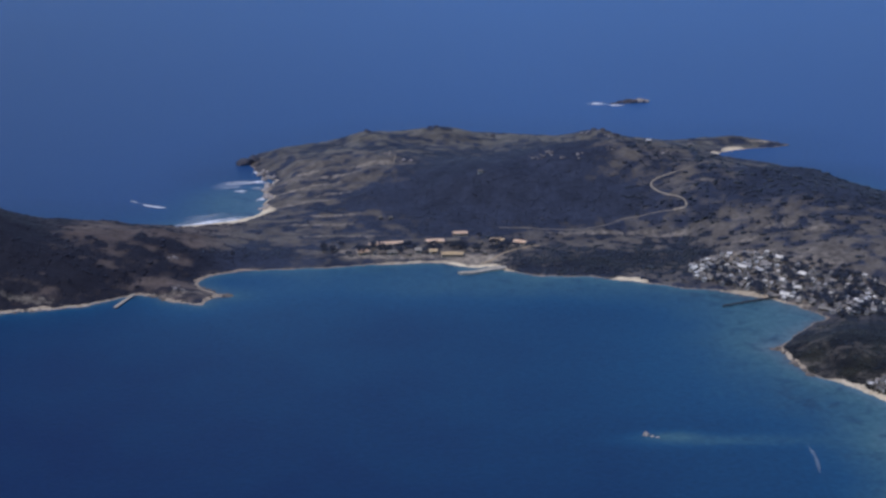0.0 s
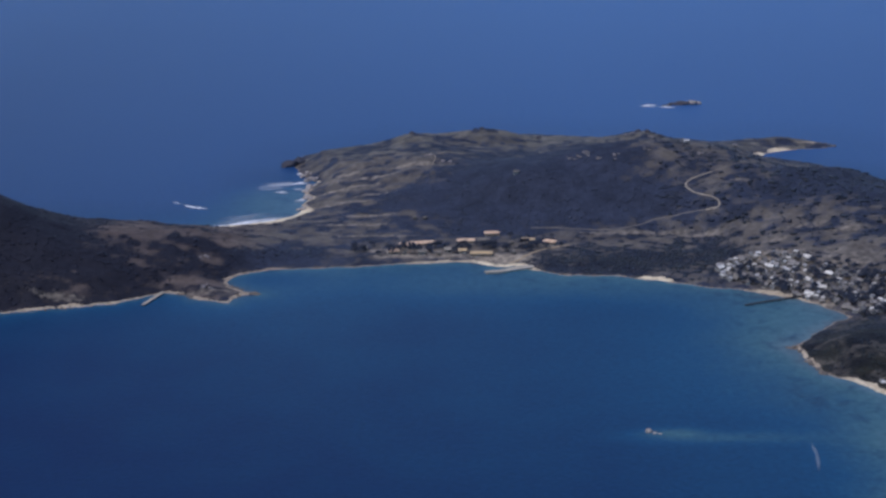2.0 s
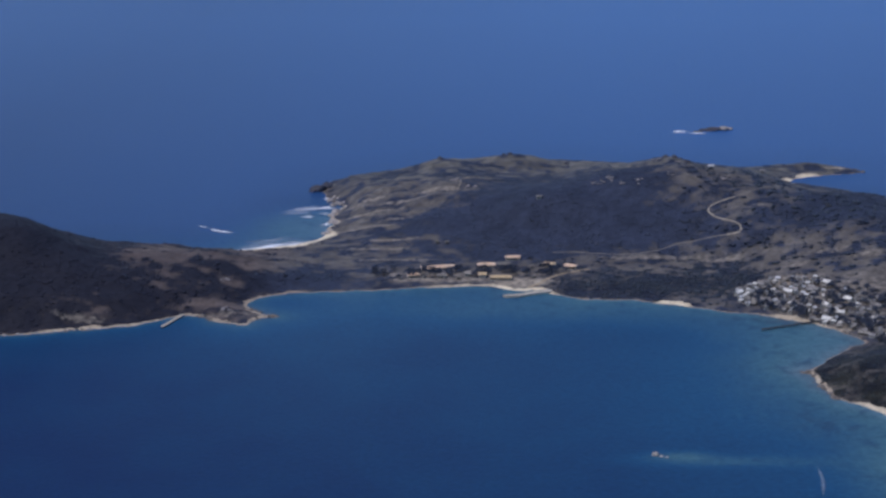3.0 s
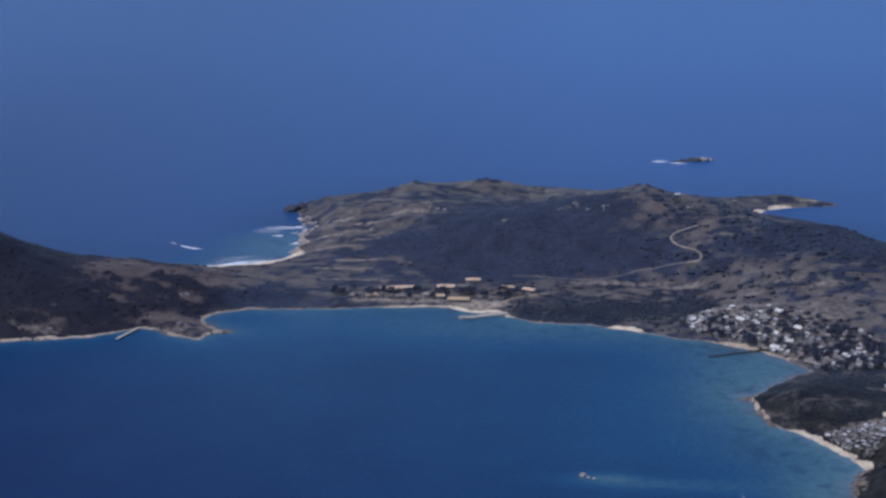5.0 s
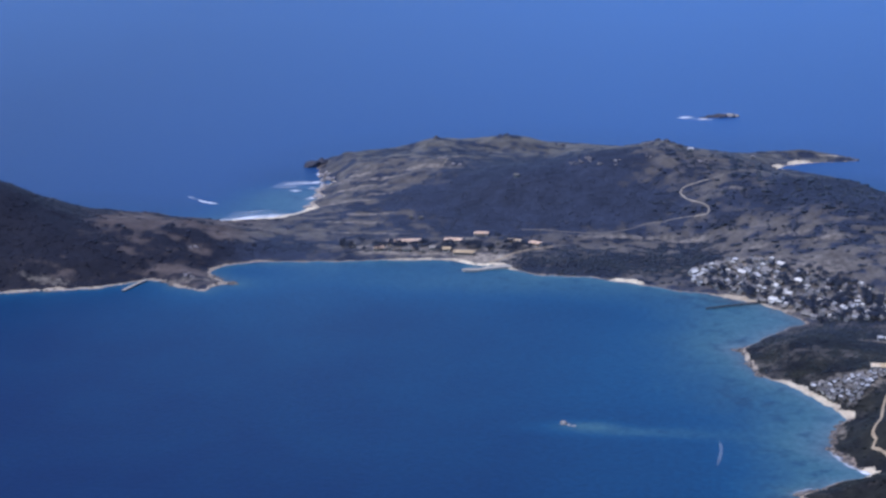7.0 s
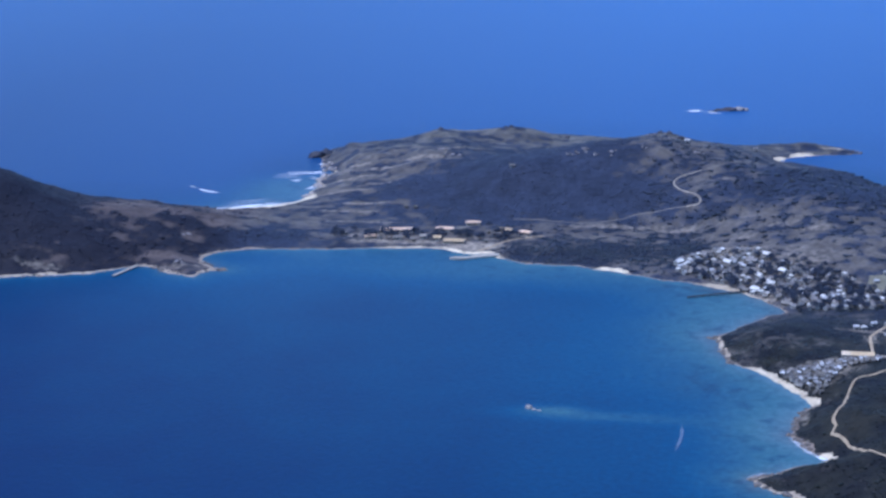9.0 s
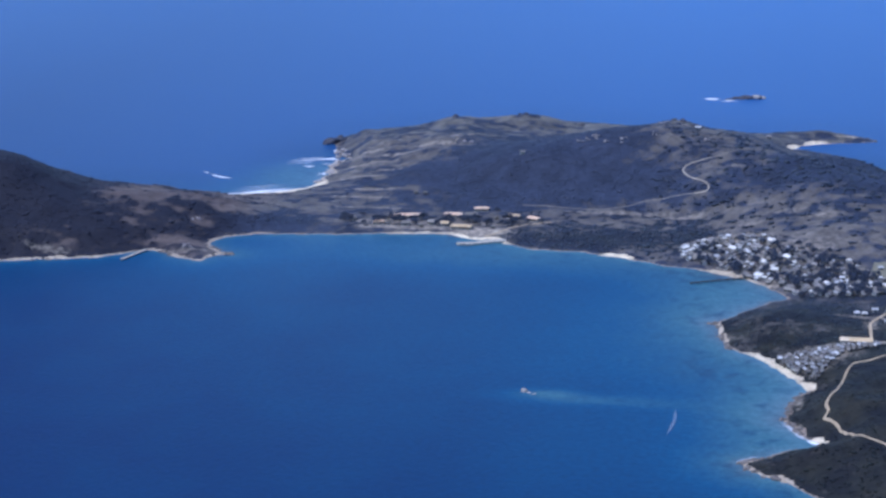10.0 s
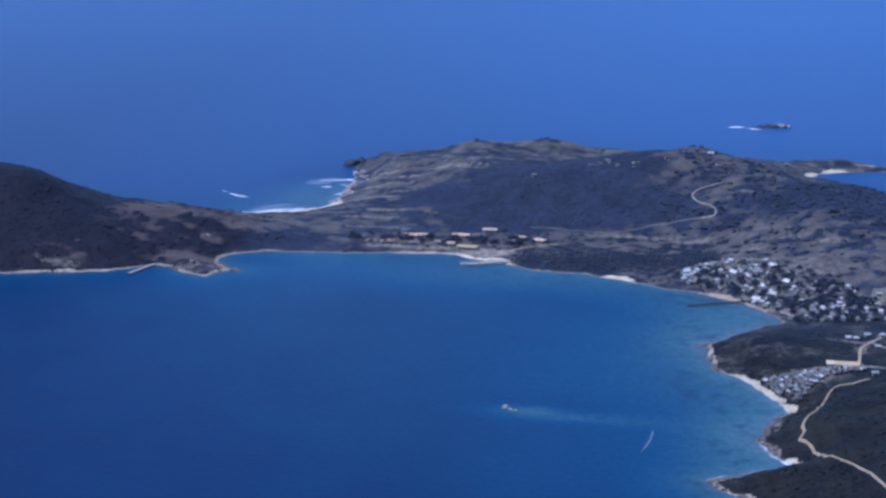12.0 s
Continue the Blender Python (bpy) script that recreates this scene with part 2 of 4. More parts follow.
def blend(nodes, links, fac, a, b, kind="MIX"):
    n = nodes.new("ShaderNodeMixRGB")
    n.blend_type = kind
    for k, v in enumerate((fac, a, b)):
        if isinstance(v, (int, float)):
            n.inputs[k].default_value = v
        elif isinstance(v, tuple):
            n.inputs[k].default_value = (*v, 1)
        else:
            links.new(v, n.inputs[k])
    return n.outputs[0]


def bump(nodes, links, bsdf, h, strength, distance):
    n = nodes.new("ShaderNodeBump")
    n.inputs["Strength"].default_value, n.inputs["Distance"].default_value = strength, distance
    links.new(h, n.inputs["Height"])
    links.new(n.outputs[0], bsdf.inputs["Normal"])


def attribute(nodes, name):
    n = nodes.new("ShaderNodeAttribute")
    n.attribute_name = name
    return n.outputs["Fac"]


def worn(name, dark, light, size, rough=0.85, fine=None, metal=0.0, bumpy=0.3, depth=0.05, each=0.25):
    """A weathered surface: two colours by noise at two sizes, and each object a little lighter or darker."""
    m, n, l, b = shader(name, rough, metal)
    big, small = grain(n, l, size), grain(n, l, fine or size / 7, 3)
    f = calc(n, l, "ADD", calc(n, l, "MULTIPLY", big, 0.65), calc(n, l, "MULTIPLY", small, 0.35))
    c = ramp(n, l, f, [(0.36, dark), (0.64, light)])
    info = n.new("ShaderNodeObjectInfo")
    shade = calc(n, l, "ADD", calc(n, l, "MULTIPLY", info.outputs["Random"], each), 1 - each * 0.6)
    hsv = n.new("ShaderNodeHueSaturation")
    l.new(c, hsv.inputs["Color"]), l.new(shade, hsv.inputs["Value"])
    l.new(hsv.outputs[0], b.inputs["Base Color"])
    bump(n, l, b, small, bumpy, depth)
    return m


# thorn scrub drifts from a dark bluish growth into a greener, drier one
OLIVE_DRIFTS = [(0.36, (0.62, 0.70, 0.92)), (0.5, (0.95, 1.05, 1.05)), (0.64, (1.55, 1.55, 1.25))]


def land_material():
    m, n, l, b = shader("land", 0.75)
    b.inputs["Specular IOR Level"].default_value = 0.2
    g1, g2, g3 = grain(n, l, 26, 5), grain(n, l, 5.5, 4), grain(n, l, 1.4, 3)
    scrub, sand, dirt = attribute(n, "scrub"), attribute(n, "sand"), attribute(n, "dirt")
    soil = ramp(n, l, g1, [(0.32, (0.118, 0.102, 0.091)), (0.5, (0.155, 0.135, 0.119)), (0.68, (0.210, 0.184, 0.160))])
    tuft = ramp(n, l, g2, [(0.35, (0.45, 0.45, 0.42)), (0.62, (1.0, 1.0, 1.0))])
    dry = blend(n, l, 0.75, soil, tuft, "MULTIPLY")
    dry = blend(n, l, attribute(n, "thorn"), dry, blend(n, l, 1.0, dry, (0.84, 0.74, 0.75), "MULTIPLY"))
    dry = blend(n, l, attribute(n, "ridge"), dry, blend(n, l, 1.0, dry, (1.08, 1.14, 1.12), "MULTIPLY"))
    # the northern green is blued and lightened to paint in distance haze
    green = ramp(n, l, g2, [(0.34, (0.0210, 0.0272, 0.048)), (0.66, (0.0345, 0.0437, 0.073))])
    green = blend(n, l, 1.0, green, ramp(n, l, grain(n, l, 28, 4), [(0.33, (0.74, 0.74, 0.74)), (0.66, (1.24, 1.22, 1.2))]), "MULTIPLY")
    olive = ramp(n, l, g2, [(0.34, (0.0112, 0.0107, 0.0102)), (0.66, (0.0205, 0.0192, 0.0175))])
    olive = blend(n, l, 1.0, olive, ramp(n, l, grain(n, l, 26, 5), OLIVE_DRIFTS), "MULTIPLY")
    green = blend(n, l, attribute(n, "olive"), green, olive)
    thorn = ramp(n, l, g2, [(0.34, (0.0098, 0.0104, 0.0182)), (0.66, (0.0190, 0.0192, 0.0300))])
    green = blend(n, l, attribute(n, "thorn"), green, thorn)
    mask = calc(n, l, "ADD", scrub, calc(n, l, "MULTIPLY", calc(n, l, "SUBTRACT", g2, 0.5), 1.6))
    mask = calc(n, l, "ADD", mask, calc(n, l, "MULTIPLY", calc(n, l, "SUBTRACT", grain(n, l, 2.4, 3), 0.5), 1.2))
    mask = calc(n, l, "ADD", calc(n, l, "MULTIPLY", mask, 0.72), 0.14)
    mask = ramp(n, l, mask, [(0.15, (0, 0, 0)), (0.5, (0.45, 0.45, 0.45)), (0.85, (1, 1, 1))])
    col = blend(n, l, mask, dry, green)
    earth = ramp(n, l, g2, [(0.35, (0.24, 0.195, 0.145)), (0.65, (0.46, 0.385, 0.29))])
    dmask = ramp(n, l, calc(n, l, "ADD", dirt, calc(n, l, "MULTIPLY", calc(n, l, "SUBTRACT", g2, 0.5), 1.0)), [(0.22, (0, 0, 0)), (0.85, (1, 1, 1))])
    col = blend(n, l, dmask, col, earth)
    tan = ramp(n, l, g2, [(0.3, (0.18, 0.135, 0.10)), (0.65, (0.37, 0.29, 0.215))])
    beach = blend(n, l, attribute(n, "white"), tan, ramp(n, l, g2, [(0.3, (0.60, 0.47, 0.30)), (0.6, (0.82, 0.69, 0.48))]))
    smask = ramp(n, l, calc(n, l, "ADD", sand, calc(n, l, "MULTIPLY", calc(n, l, "SUBTRACT", g3, 0.5), 0.9)), [(0.42, (0, 0, 0)), (0.6, (1, 1, 1))])
    col = blend(n, l, smask, col, beach)
    l.new(col, b.inputs["Base Color"])
    bump(n, l, b, calc(n, l, "ADD", g2, calc(n, l, "MULTIPLY", g3, 0.4)), 0.5, 1.0)
    return m


def sea_material():
    m, n, l, b = shader("sea_water", 0.36)
    b.inputs["IOR"].default_value = 1.33
    b.inputs["Specular IOR Level"].default_value = 0.18
    shoal = attribute(n, "shoal")
    g1, g2 = grain(n, l, 70, 4), grain(n, l, 9, 4)
    s = calc(n, l, "ADD", shoal, calc(n, l, "MULTIPLY", calc(n, l, "SUBTRACT", g1, 0.5), 0.12))
    s = calc(n, l, "ADD", s, calc(n, l, "MULTIPLY", calc(n, l, "MULTIPLY", calc(n, l, "SUBTRACT", g2, 0.5), shoal), 0.6))
    col = ramp(n, l, s, [(0.0, (0.0036, 0.0198, 0.0765)), (0.2, (0.0085, 0.063, 0.144)), (0.45, (0.050, 0.130, 0.168)), (1.0, (0.16, 0.25, 0.285))])
    reef = calc(n, l, "MULTIPLY", ramp(n, l, grain(n, l, 16, 4), [(0.52, (0, 0, 0)), (0.66, (1, 1, 1))]), ramp(n, l, shoal, [(0.22, (0, 0, 0)), (0.34, (1, 1, 1)), (0.55, (1, 1, 1)), (0.7, (0, 0, 0))]))
    col = blend(n, l, calc(n, l, "MULTIPLY", reef, 0.6), col, (0.010, 0.045, 0.10))
    col = blend(n, l, calc(n, l, "MULTIPLY", attribute(n, "weed"), ramp(n, l, grain(n, l, 13, 4), [(0.42, (0, 0, 0)), (0.62, (1, 1, 1))])), col, (0.014, 0.036, 0.078))
    stones = calc(n, l, "MULTIPLY", attribute(n, "stones"), ramp(n, l, grain(n, l, 8, 4), [(0.36, (0.35, 0.35, 0.35)), (0.6, (1, 1, 1))]))
    col = blend(n, l, stones, col, (0.085, 0.082, 0.095))
    # open sea lighter and bluer than the bay: distance haze painted in
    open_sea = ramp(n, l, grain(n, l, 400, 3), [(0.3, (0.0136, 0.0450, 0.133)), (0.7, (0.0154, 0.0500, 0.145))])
    open_sea = blend(n, l, attribute(n, "haze_pale"), open_sea, (0.0355, 0.120, 0.310))
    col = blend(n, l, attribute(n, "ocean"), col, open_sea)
    # light and dark of small waves, painted into the colour as random mottling
    chop_shading = ramp(n, l, grain(n, l, 4.5, 4, 0.7), [(0.3, (0.79, 0.81, 0.83)), (0.7, (1.21, 1.19, 1.17))])
    l.new(blend(n, l, 1.0, col, chop_shading, "MULTIPLY"), b.inputs["Base Color"])
    w1, w2 = grain(n, l, 5, 3), grain(n, l, 1.3, 3)
    bump(n, l, b, calc(n, l, "ADD", w1, calc(n, l, "MULTIPLY", w2, 0.4)), 0.35, 0.5)
    return m


def scrub_material(name, tint, gloss, patchy=0.24, drifts=False):
    m, n, l, b = shader(name, 0.6)
    b.inputs["Specular IOR Level"].default_value = gloss
    r = n.new("ShaderNodeNewGeometry").outputs["Random Per Island"]
    c = ramp(n, l, r, [(0.0, (0.0145, 0.018, 0.020)), (0.6, (0.0175, 0.021, 0.0235)), (0.92, (0.021, 0.0245, 0.0255)), (1.0, (0.032, 0.031, 0.029))])
    patch = ramp(n, l, grain(n, l, 28, 4), [(0.33, (1 - patchy,) * 3), (0.66, (1 + patchy, 1 + 0.92 * patchy, 1 + 0.84 * patchy))])
    c = blend(n, l, 1.0, blend(n, l, 1.0, c, patch, "MULTIPLY"), tint, "MULTIPLY")
    if drifts:
        c = blend(n, l, 1.0, c, ramp(n, l, grain(n, l, 26, 5), OLIVE_DRIFTS), "MULTIPLY")
    g = grain(n, l, 0.8, 3)
    c = blend(n, l, 0.45, c, ramp(n, l, g, [(0.35, (0.6, 0.6, 0.6)), (0.65, (1, 1, 1))]), "MULTIPLY")
    l.new(c, b.inputs["Base Color"])
    bump(n, l, b, g, 0.5, 0.4)
    return m


def foam_material(name, stir, low, high, most):
    m, n, l, b = shader(name, 0.7)
    b.inputs["Base Color"].default_value = (0.80, 0.82, 0.84, 1)
    g = calc(n, l, "ADD", calc(n, l, "MULTIPLY", grain(n, l, 3.0, 5, 0.7), 0.55), calc(n, l, "MULTIPLY", grain(n, l, 11.0, 3), 0.45))
    edge = attribute(n, "thick")
    a = ramp(n, l, calc(n, l, "ADD", edge, calc(n, l, "MULTIPLY", calc(n, l, "SUBTRACT", g, 0.5), stir)), [(low, (0, 0, 0)), (high, (most,) * 3)])
    l.new(a, b.inputs["Alpha"])
    return m


LAND, SEA, FOAM = land_material(), sea_material(), foam_material("surf_foam", 2.0, 0.2, 0.9, 1.0)
VEIL = foam_material("thin_foam", 0.9, -0.1, 1.1, 0.55)
# first tint: blue and lightened, with distance haze painted into the leaves
HAZED_SCRUB, OLIVE_SCRUB = scrub_material("hazed_scrub_leaves", (1.75, 1.95, 3.0), 0.5), scrub_material("olive_scrub_leaves", (1.12, 1.02, 0.90), 0.1, 0.2, True)
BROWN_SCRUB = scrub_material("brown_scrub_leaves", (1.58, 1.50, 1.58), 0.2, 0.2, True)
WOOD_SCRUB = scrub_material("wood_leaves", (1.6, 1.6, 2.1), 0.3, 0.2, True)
THORN_SCRUB = scrub_material("thorn_scrub_leaves", (1.50, 1.30, 1.88), 0.2)
ROCK = worn("sea_rock", (0.085, 0.068, 0.056), (0.26, 0.22, 0.185), 3.0, 0.9, bumpy=0.8, depth=0.3)
PALE_ROCK = worn("pale_rock", (0.24, 0.20, 0.17), (0.54, 0.48, 0.43), 2.0, 0.85, bumpy=0.7, depth=0.2)
BLUFF_ROCK = worn("bluff_rock", (0.15, 0.13, 0.125), (0.34, 0.30, 0.28), 2.0, 0.9, bumpy=0.7, depth=0.2)
DIRT = worn("dirt_track", (0.36, 0.26, 0.155), (0.56, 0.43, 0.27), 6.0, 0.95, depth=0.1)
ISLET_ROCK = worn("islet_rock", (0.022, 0.024, 0.036), (0.12, 0.108, 0.12), 4.0, 0.9, bumpy=0.8, depth=0.3)
OLD_TRACK = worn("overgrown_track", (0.14, 0.12, 0.10), (0.27, 0.235, 0.195), 7.0, 0.95, depth=0.1)
STACK_ROCK = worn("wet_stack_rock", (0.018, 0.02, 0.032), (0.055, 0.055, 0.075), 3.0, 0.7, bumpy=0.7, depth=0.3)
FADED_DIRT = worn("faded_dirt_track", (0.20, 0.165, 0.125), (0.40, 0.335, 0.25), 9.0, 0.95, depth=0.1)
TILE = worn("clay_tiles", (0.66, 0.42, 0.26), (0.90, 0.67, 0.46), 3.0, 0.8, each=0.15)
TAN = worn("faded_tan_sheet", (0.50, 0.35, 0.18), (0.72, 0.53, 0.31), 4.0, 0.7, each=0.1)
CREAM = worn("cream_sheet", (0.60, 0.46, 0.29), (0.80, 0.64, 0.43), 3.0, 0.85, each=0.1)
TIN = worn("galvanised_sheet", (0.27, 0.26, 0.245), (0.66, 0.635, 0.60), 3.0, 0.75, each=0.9)
DULL_TIN = worn("rusty_sheet", (0.14, 0.128, 0.122), (0.33, 0.30, 0.27), 2.5, 0.85, each=0.9)
WHITE_SHEET = worn("white_sheet", (0.56, 0.52, 0.45), (0.84, 0.79, 0.70), 3.0, 0.8, each=0.3)
THATCH = worn("grey_thatch", (0.14, 0.12, 0.10), (0.30, 0.27, 0.23), 1.5, 0.95, each=0.5)
PLASTER = worn("lime_plaster", (0.25, 0.225, 0.19), (0.46, 0.43, 0.375), 2.5, 0.9, each=0.3)
CONCRETE = worn("weathered_concrete", (0.30, 0.26, 0.21), (0.52, 0.46, 0.38), 4.0, 0.9)
QUAY_FILL = worn("sandy_quay_fill", (0.34, 0.30, 0.24), (0.60, 0.53, 0.42), 3.0, 0.9)
TIMBER = worn("grey_timber", (0.07, 0.06, 0.05), (0.18, 0.155, 0.13), 1.0, 0.9)
PIER_TIMBER = worn("wet_pier_timber", (0.018, 0.018, 0.022), (0.06, 0.055, 0.055), 1.0, 0.8)
DARK = worn("dark_opening", (0.015, 0.015, 0.017), (0.04, 0.04, 0.045), 1.0, 0.6)
BARK = worn("bark", (0.08, 0.06, 0.045), (0.18, 0.14, 0.11), 0.6, 0.95)
FIELD = worn("dry_field", (0.12, 0.11, 0.075), (0.21, 0.19, 0.13), 9.0, 0.95, fine=1.5)


# ================= builders =================
def ground_at(x, y):
    return float(height(x, y)[0])


def mesh_of(name, bm, material):
    me = bpy.data.meshes.new(name)
    bm.normal_update()
    bm.to_mesh(me)
    bm.free()
    for mm in (material if isinstance(material, (list, tuple)) else [material]):
        me.materials.append(mm)
    return me


def part(name, bm, material, parent, label=""):
    ob = new(name, mesh_of(name, bm, material))
    ob.parent = parent
    return tagged(ob, label) if label else ob


def thing(name, label, category, group="", kind=""):
    return tagged(new(name), label, category, group, kind)


def box(bm, size, at, rz=0.0):
    m = Matrix.Translation(at) @ Matrix.Rotation(rz, 4, "Z") @ Matrix.Diagonal((*size, 1))
    bmesh.ops.create_cube(bm, size=1, matrix=m)


def one_box(size, at, bevel=0.0):
    bm = bmesh.new()
    box(bm, size, at)
    if bevel:
        bmesh.ops.bevel(bm, geom=bm.edges[:], offset=bevel, segments=1, affect="EDGES")
    return bm


def prism(outline, low, high):
    """A slab with an outline on plan and upright sides."""
    bm = bmesh.new()
    v0, v1 = [bm.verts.new((x, y, low)) for x, y in outline], [bm.verts.new((x, y, high)) for x, y in outline]
    bm.faces.new(v0[::-1]), bm.faces.new(v1)
    for i in range(len(outline)):
        j = (i + 1) % len(outline)
        bm.faces.new((v0[i], v0[j], v1[j], v1[i]))
    bmesh.ops.recalc_face_normals(bm, faces=bm.faces[:])
    return bm


def lump(bm, centre, size, rnd, detail=2, rough=0.28):
    """An irregular boulder."""
    vs = bmesh.ops.create_icosphere(bm, subdivisions=detail, radius=1.0)["verts"]
    off = Vector((rnd.uniform(-50, 50), rnd.uniform(-50, 50), rnd.uniform(-50, 50)))
    turn = Matrix.Rotation(rnd.uniform(0, 6.3), 3, "Z")
    for v in vs:
        k = 1 + rough * noise.noise(v.co * 1.3 + off) * 1.6 + rough * 0.6 * noise.noise(v.co * 3.1 + off)
        p = turn @ (v.co * k)
        v.co = Vector((p.x * size[0], p.y * size[1], p.z * size[2])) + Vector(centre)


def smooth_line(points, step=3.0):
    """Catmull-Rom line through plan points."""
    p = [np.array(q, float) for q in points]
    p = [2 * p[0] - p[1]] + p + [2 * p[-1] - p[-2]]
    out = []
    for a, b, c, d in zip(p, p[1:], p[2:], p[3:]):
        n = max(2, int(np.linalg.norm(c - b) / step))
        for k in range(n):
            t = k / n
            out.append(0.5 * (2 * b + (c - a) * t + (2 * a - 5 * b + 4 * c - d) * t * t + (3 * b - a - 3 * c + d) * t ** 3))
    return np.array(out + [p[-2]])


def ribbon(points, width, lift, rnd, ragged=0.25, across=4, step=3.0):
    """A strip that lies on the ground along a line, with ragged edges."""
    line = smooth_line(points, step)
    tang = np.gradient(line, axis=0)
    tang /= np.linalg.norm(tang, axis=1)[:, None]
    side = np.stack([-tang[:, 1], tang[:, 0]], 1)
    bm = bmesh.new()
    rows = []
    for q, s in zip(line, side):
        wl, wr = width / 2 * (1 + rnd.uniform(-ragged, ragged)), width / 2 * (1 + rnd.uniform(-ragged, ragged))
        row = []
        for k in range(across + 1):
            u = -wl + (wl + wr) * k / across
            x, y = q + s * u
            sink = -0.5 if k in (0, across) else 0.0
            row.append((x, y, u, sink))
        rows.append(row)
    flat = np.array([r[:2] for row in rows for r in row])
    z = np.maximum(height(flat[:, 0], flat[:, 1]), 0.05)
    k, vs = 0, []
    for row in rows:
        out = []
        for x, y, u, sink in row:
            out.append(bm.verts.new((x, y, z[k] + lift + sink)))
            k += 1
        vs.append(out)
    for a, b in zip(vs, vs[1:]):
        for i in range(across):
            bm.faces.new((a[i], a[i + 1], b[i + 1], b[i]))
    bmesh.ops.recalc_face_normals(bm, faces=bm.faces[:])
    if bm.faces[0].normal.z < 0:
        bmesh.ops.reverse_faces(bm, faces=bm.faces[:])
    return bm


def smooth(ob):
    ob.data.polygons.foreach_set("use_smooth", [True] * len(ob.data.polygons))
    return ob


def grid_mesh(name, xs, ys, z, keep=None):
    nx, ny = len(xs), len(ys)
    gx, gy = np.meshgrid(xs, ys)
    co = np.stack([gx.ravel(), gy.ravel(), z.ravel()], 1)
    idx = np.arange(nx * ny).reshape(ny, nx)
    quad = np.stack([idx[:-1, :-1], idx[:-1, 1:], idx[1:, 1:], idx[1:, :-1]], -1).reshape(-1, 4)
    if keep is not None:
        quad = quad[keep.ravel()[quad].any(1)]
        used = np.unique(quad)
        remap = np.zeros(nx * ny, np.int64)
        remap[used] = np.arange(len(used))
        quad, co = remap[quad], co[used]
    else:
        used = np.arange(nx * ny)
    me = bpy.data.meshes.new(name)
    me.vertices.add(len(co)), me.loops.add(quad.size), me.polygons.add(len(quad))
    me.vertices.foreach_set("co", co.ravel())
    me.loops.foreach_set("vertex_index", quad.ravel())
    me.polygons.foreach_set("loop_start", np.arange(0, quad.size, 4))
    me.polygons.foreach_set("loop_total", np.full(len(quad), 4))
    me.update(calc_edges=True)
    me.polygons.foreach_set("use_smooth", np.ones(len(quad), bool))
    return me, used


def put_attribute(me, name, values):
    a = me.attributes.new(name, "FLOAT", "POINT")
    a.data.foreach_set("value", np.asarray(values, np.float32).ravel())


# ================= land and sea =================
xs, ys = np.arange(-620, 621, 3.0), np.arange(870, 2131, 3.0)
gx, gy = np.meshgrid(xs, ys)
gd = inland(gx.ravel(), gy.ravel())
gz = height(gx.ravel(), gy.ravel(), gd)
land_mesh, used = grid_mesh("land", xs, ys, gz, keep=gd > -14)
ux, uy, ud = gx.ravel()[used], gy.ravel()[used], gd[used]
put_attribute(land_mesh, "scrub", cover(ux, uy))
put_attribute(land_mesh, "sand", sandiness(ux, uy, ud))
put_attribute(land_mesh, "white", whiteness(ux, uy))
# olive-brown scrub without painted haze on the southern slopes, partly in the beach wood
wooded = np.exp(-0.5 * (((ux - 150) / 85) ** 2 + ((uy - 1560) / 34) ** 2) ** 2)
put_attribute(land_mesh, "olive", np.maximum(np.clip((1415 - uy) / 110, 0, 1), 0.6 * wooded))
# and the western headland a darker thorn scrub
put_attribute(land_mesh, "thorn", np.clip((-190 - ux) / 40, 0, 1))
# greyer grass on the windy crest and the spit
put_attribute(land_mesh, "ridge", np.clip((uy - 1880) / 90, 0, 1))
# trodden bare earth round the houses and the landing
HILL_BARE = [(374, 2023, 16, 3, 0.7), (-140, 1803, 40, 4, 0.55), (-110, 1822, 30, 4, 0.5), (-150, 1838, 25, 4, 0.55), (-140, 1752, 35, 4, 0.5), (-110, 1770, 30, 3, 0.45), (-70, 1842, 28, 4, 0.45),
             (-120, 1682, 40, 4, 0.45), (-100, 1644, 40, 4, 0.45), (-110, 1708, 30, 4, 0.45), (150, 1640, 60, 5, 0.4), (212, 1632, 20, 6, 0.45), (262, 1704, 20, 5, 0.3)]
SHORE_BARE = [(390, 1271, 14, 3, 0.8), (374, 1336, 16, 5, 0.45), (384, 1318, 8, 14, 0.45), (262, 1545, 36, 15, 0.62), (-40, 1577, 55, 6, 0.6), (310, 1600, 22, 6, 0.35), (345, 1580, 20, 6, 0.35),
              (280, 1578, 16, 5, 0.4), (-60, 1592, 55, 9, 0.42), (30, 1568, 30, 12, 0.75), (16, 1556, 36, 8, 0.7), (40, 1592, 26, 8, 0.4), (-20, 1600, 30, 10, 0.2)]
VILLAGE_BARE = [(300, 1430, 16, 10, 0.7), (270, 1462, 14, 8, 0.6),
              (300, 1490, 55, 45, 0.42), (350, 1235, 26, 26, 0.5), (266, 1314, 5, 14, 0.45), (333, 1152, 3.5, 16, 0.42), (333, 1104, 3, 12, 0.4), (276, 1284, 6, 10, 0.4), (-228, 1473, 22, 7, 0.4), (-355, 1450, 24, 5, 0.4)]
BARE = HILL_BARE + SHORE_BARE + VILLAGE_BARE
bare = np.zeros(len(ux))
for cx, cy, rx, ry, w in BARE:
    bare = np.maximum(bare, w * np.exp(-0.5 * (((ux - cx) / rx) ** 2 + ((uy - cy) / ry) ** 2) ** 2))
put_attribute(land_mesh, "dirt", bare)
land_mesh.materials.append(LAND)
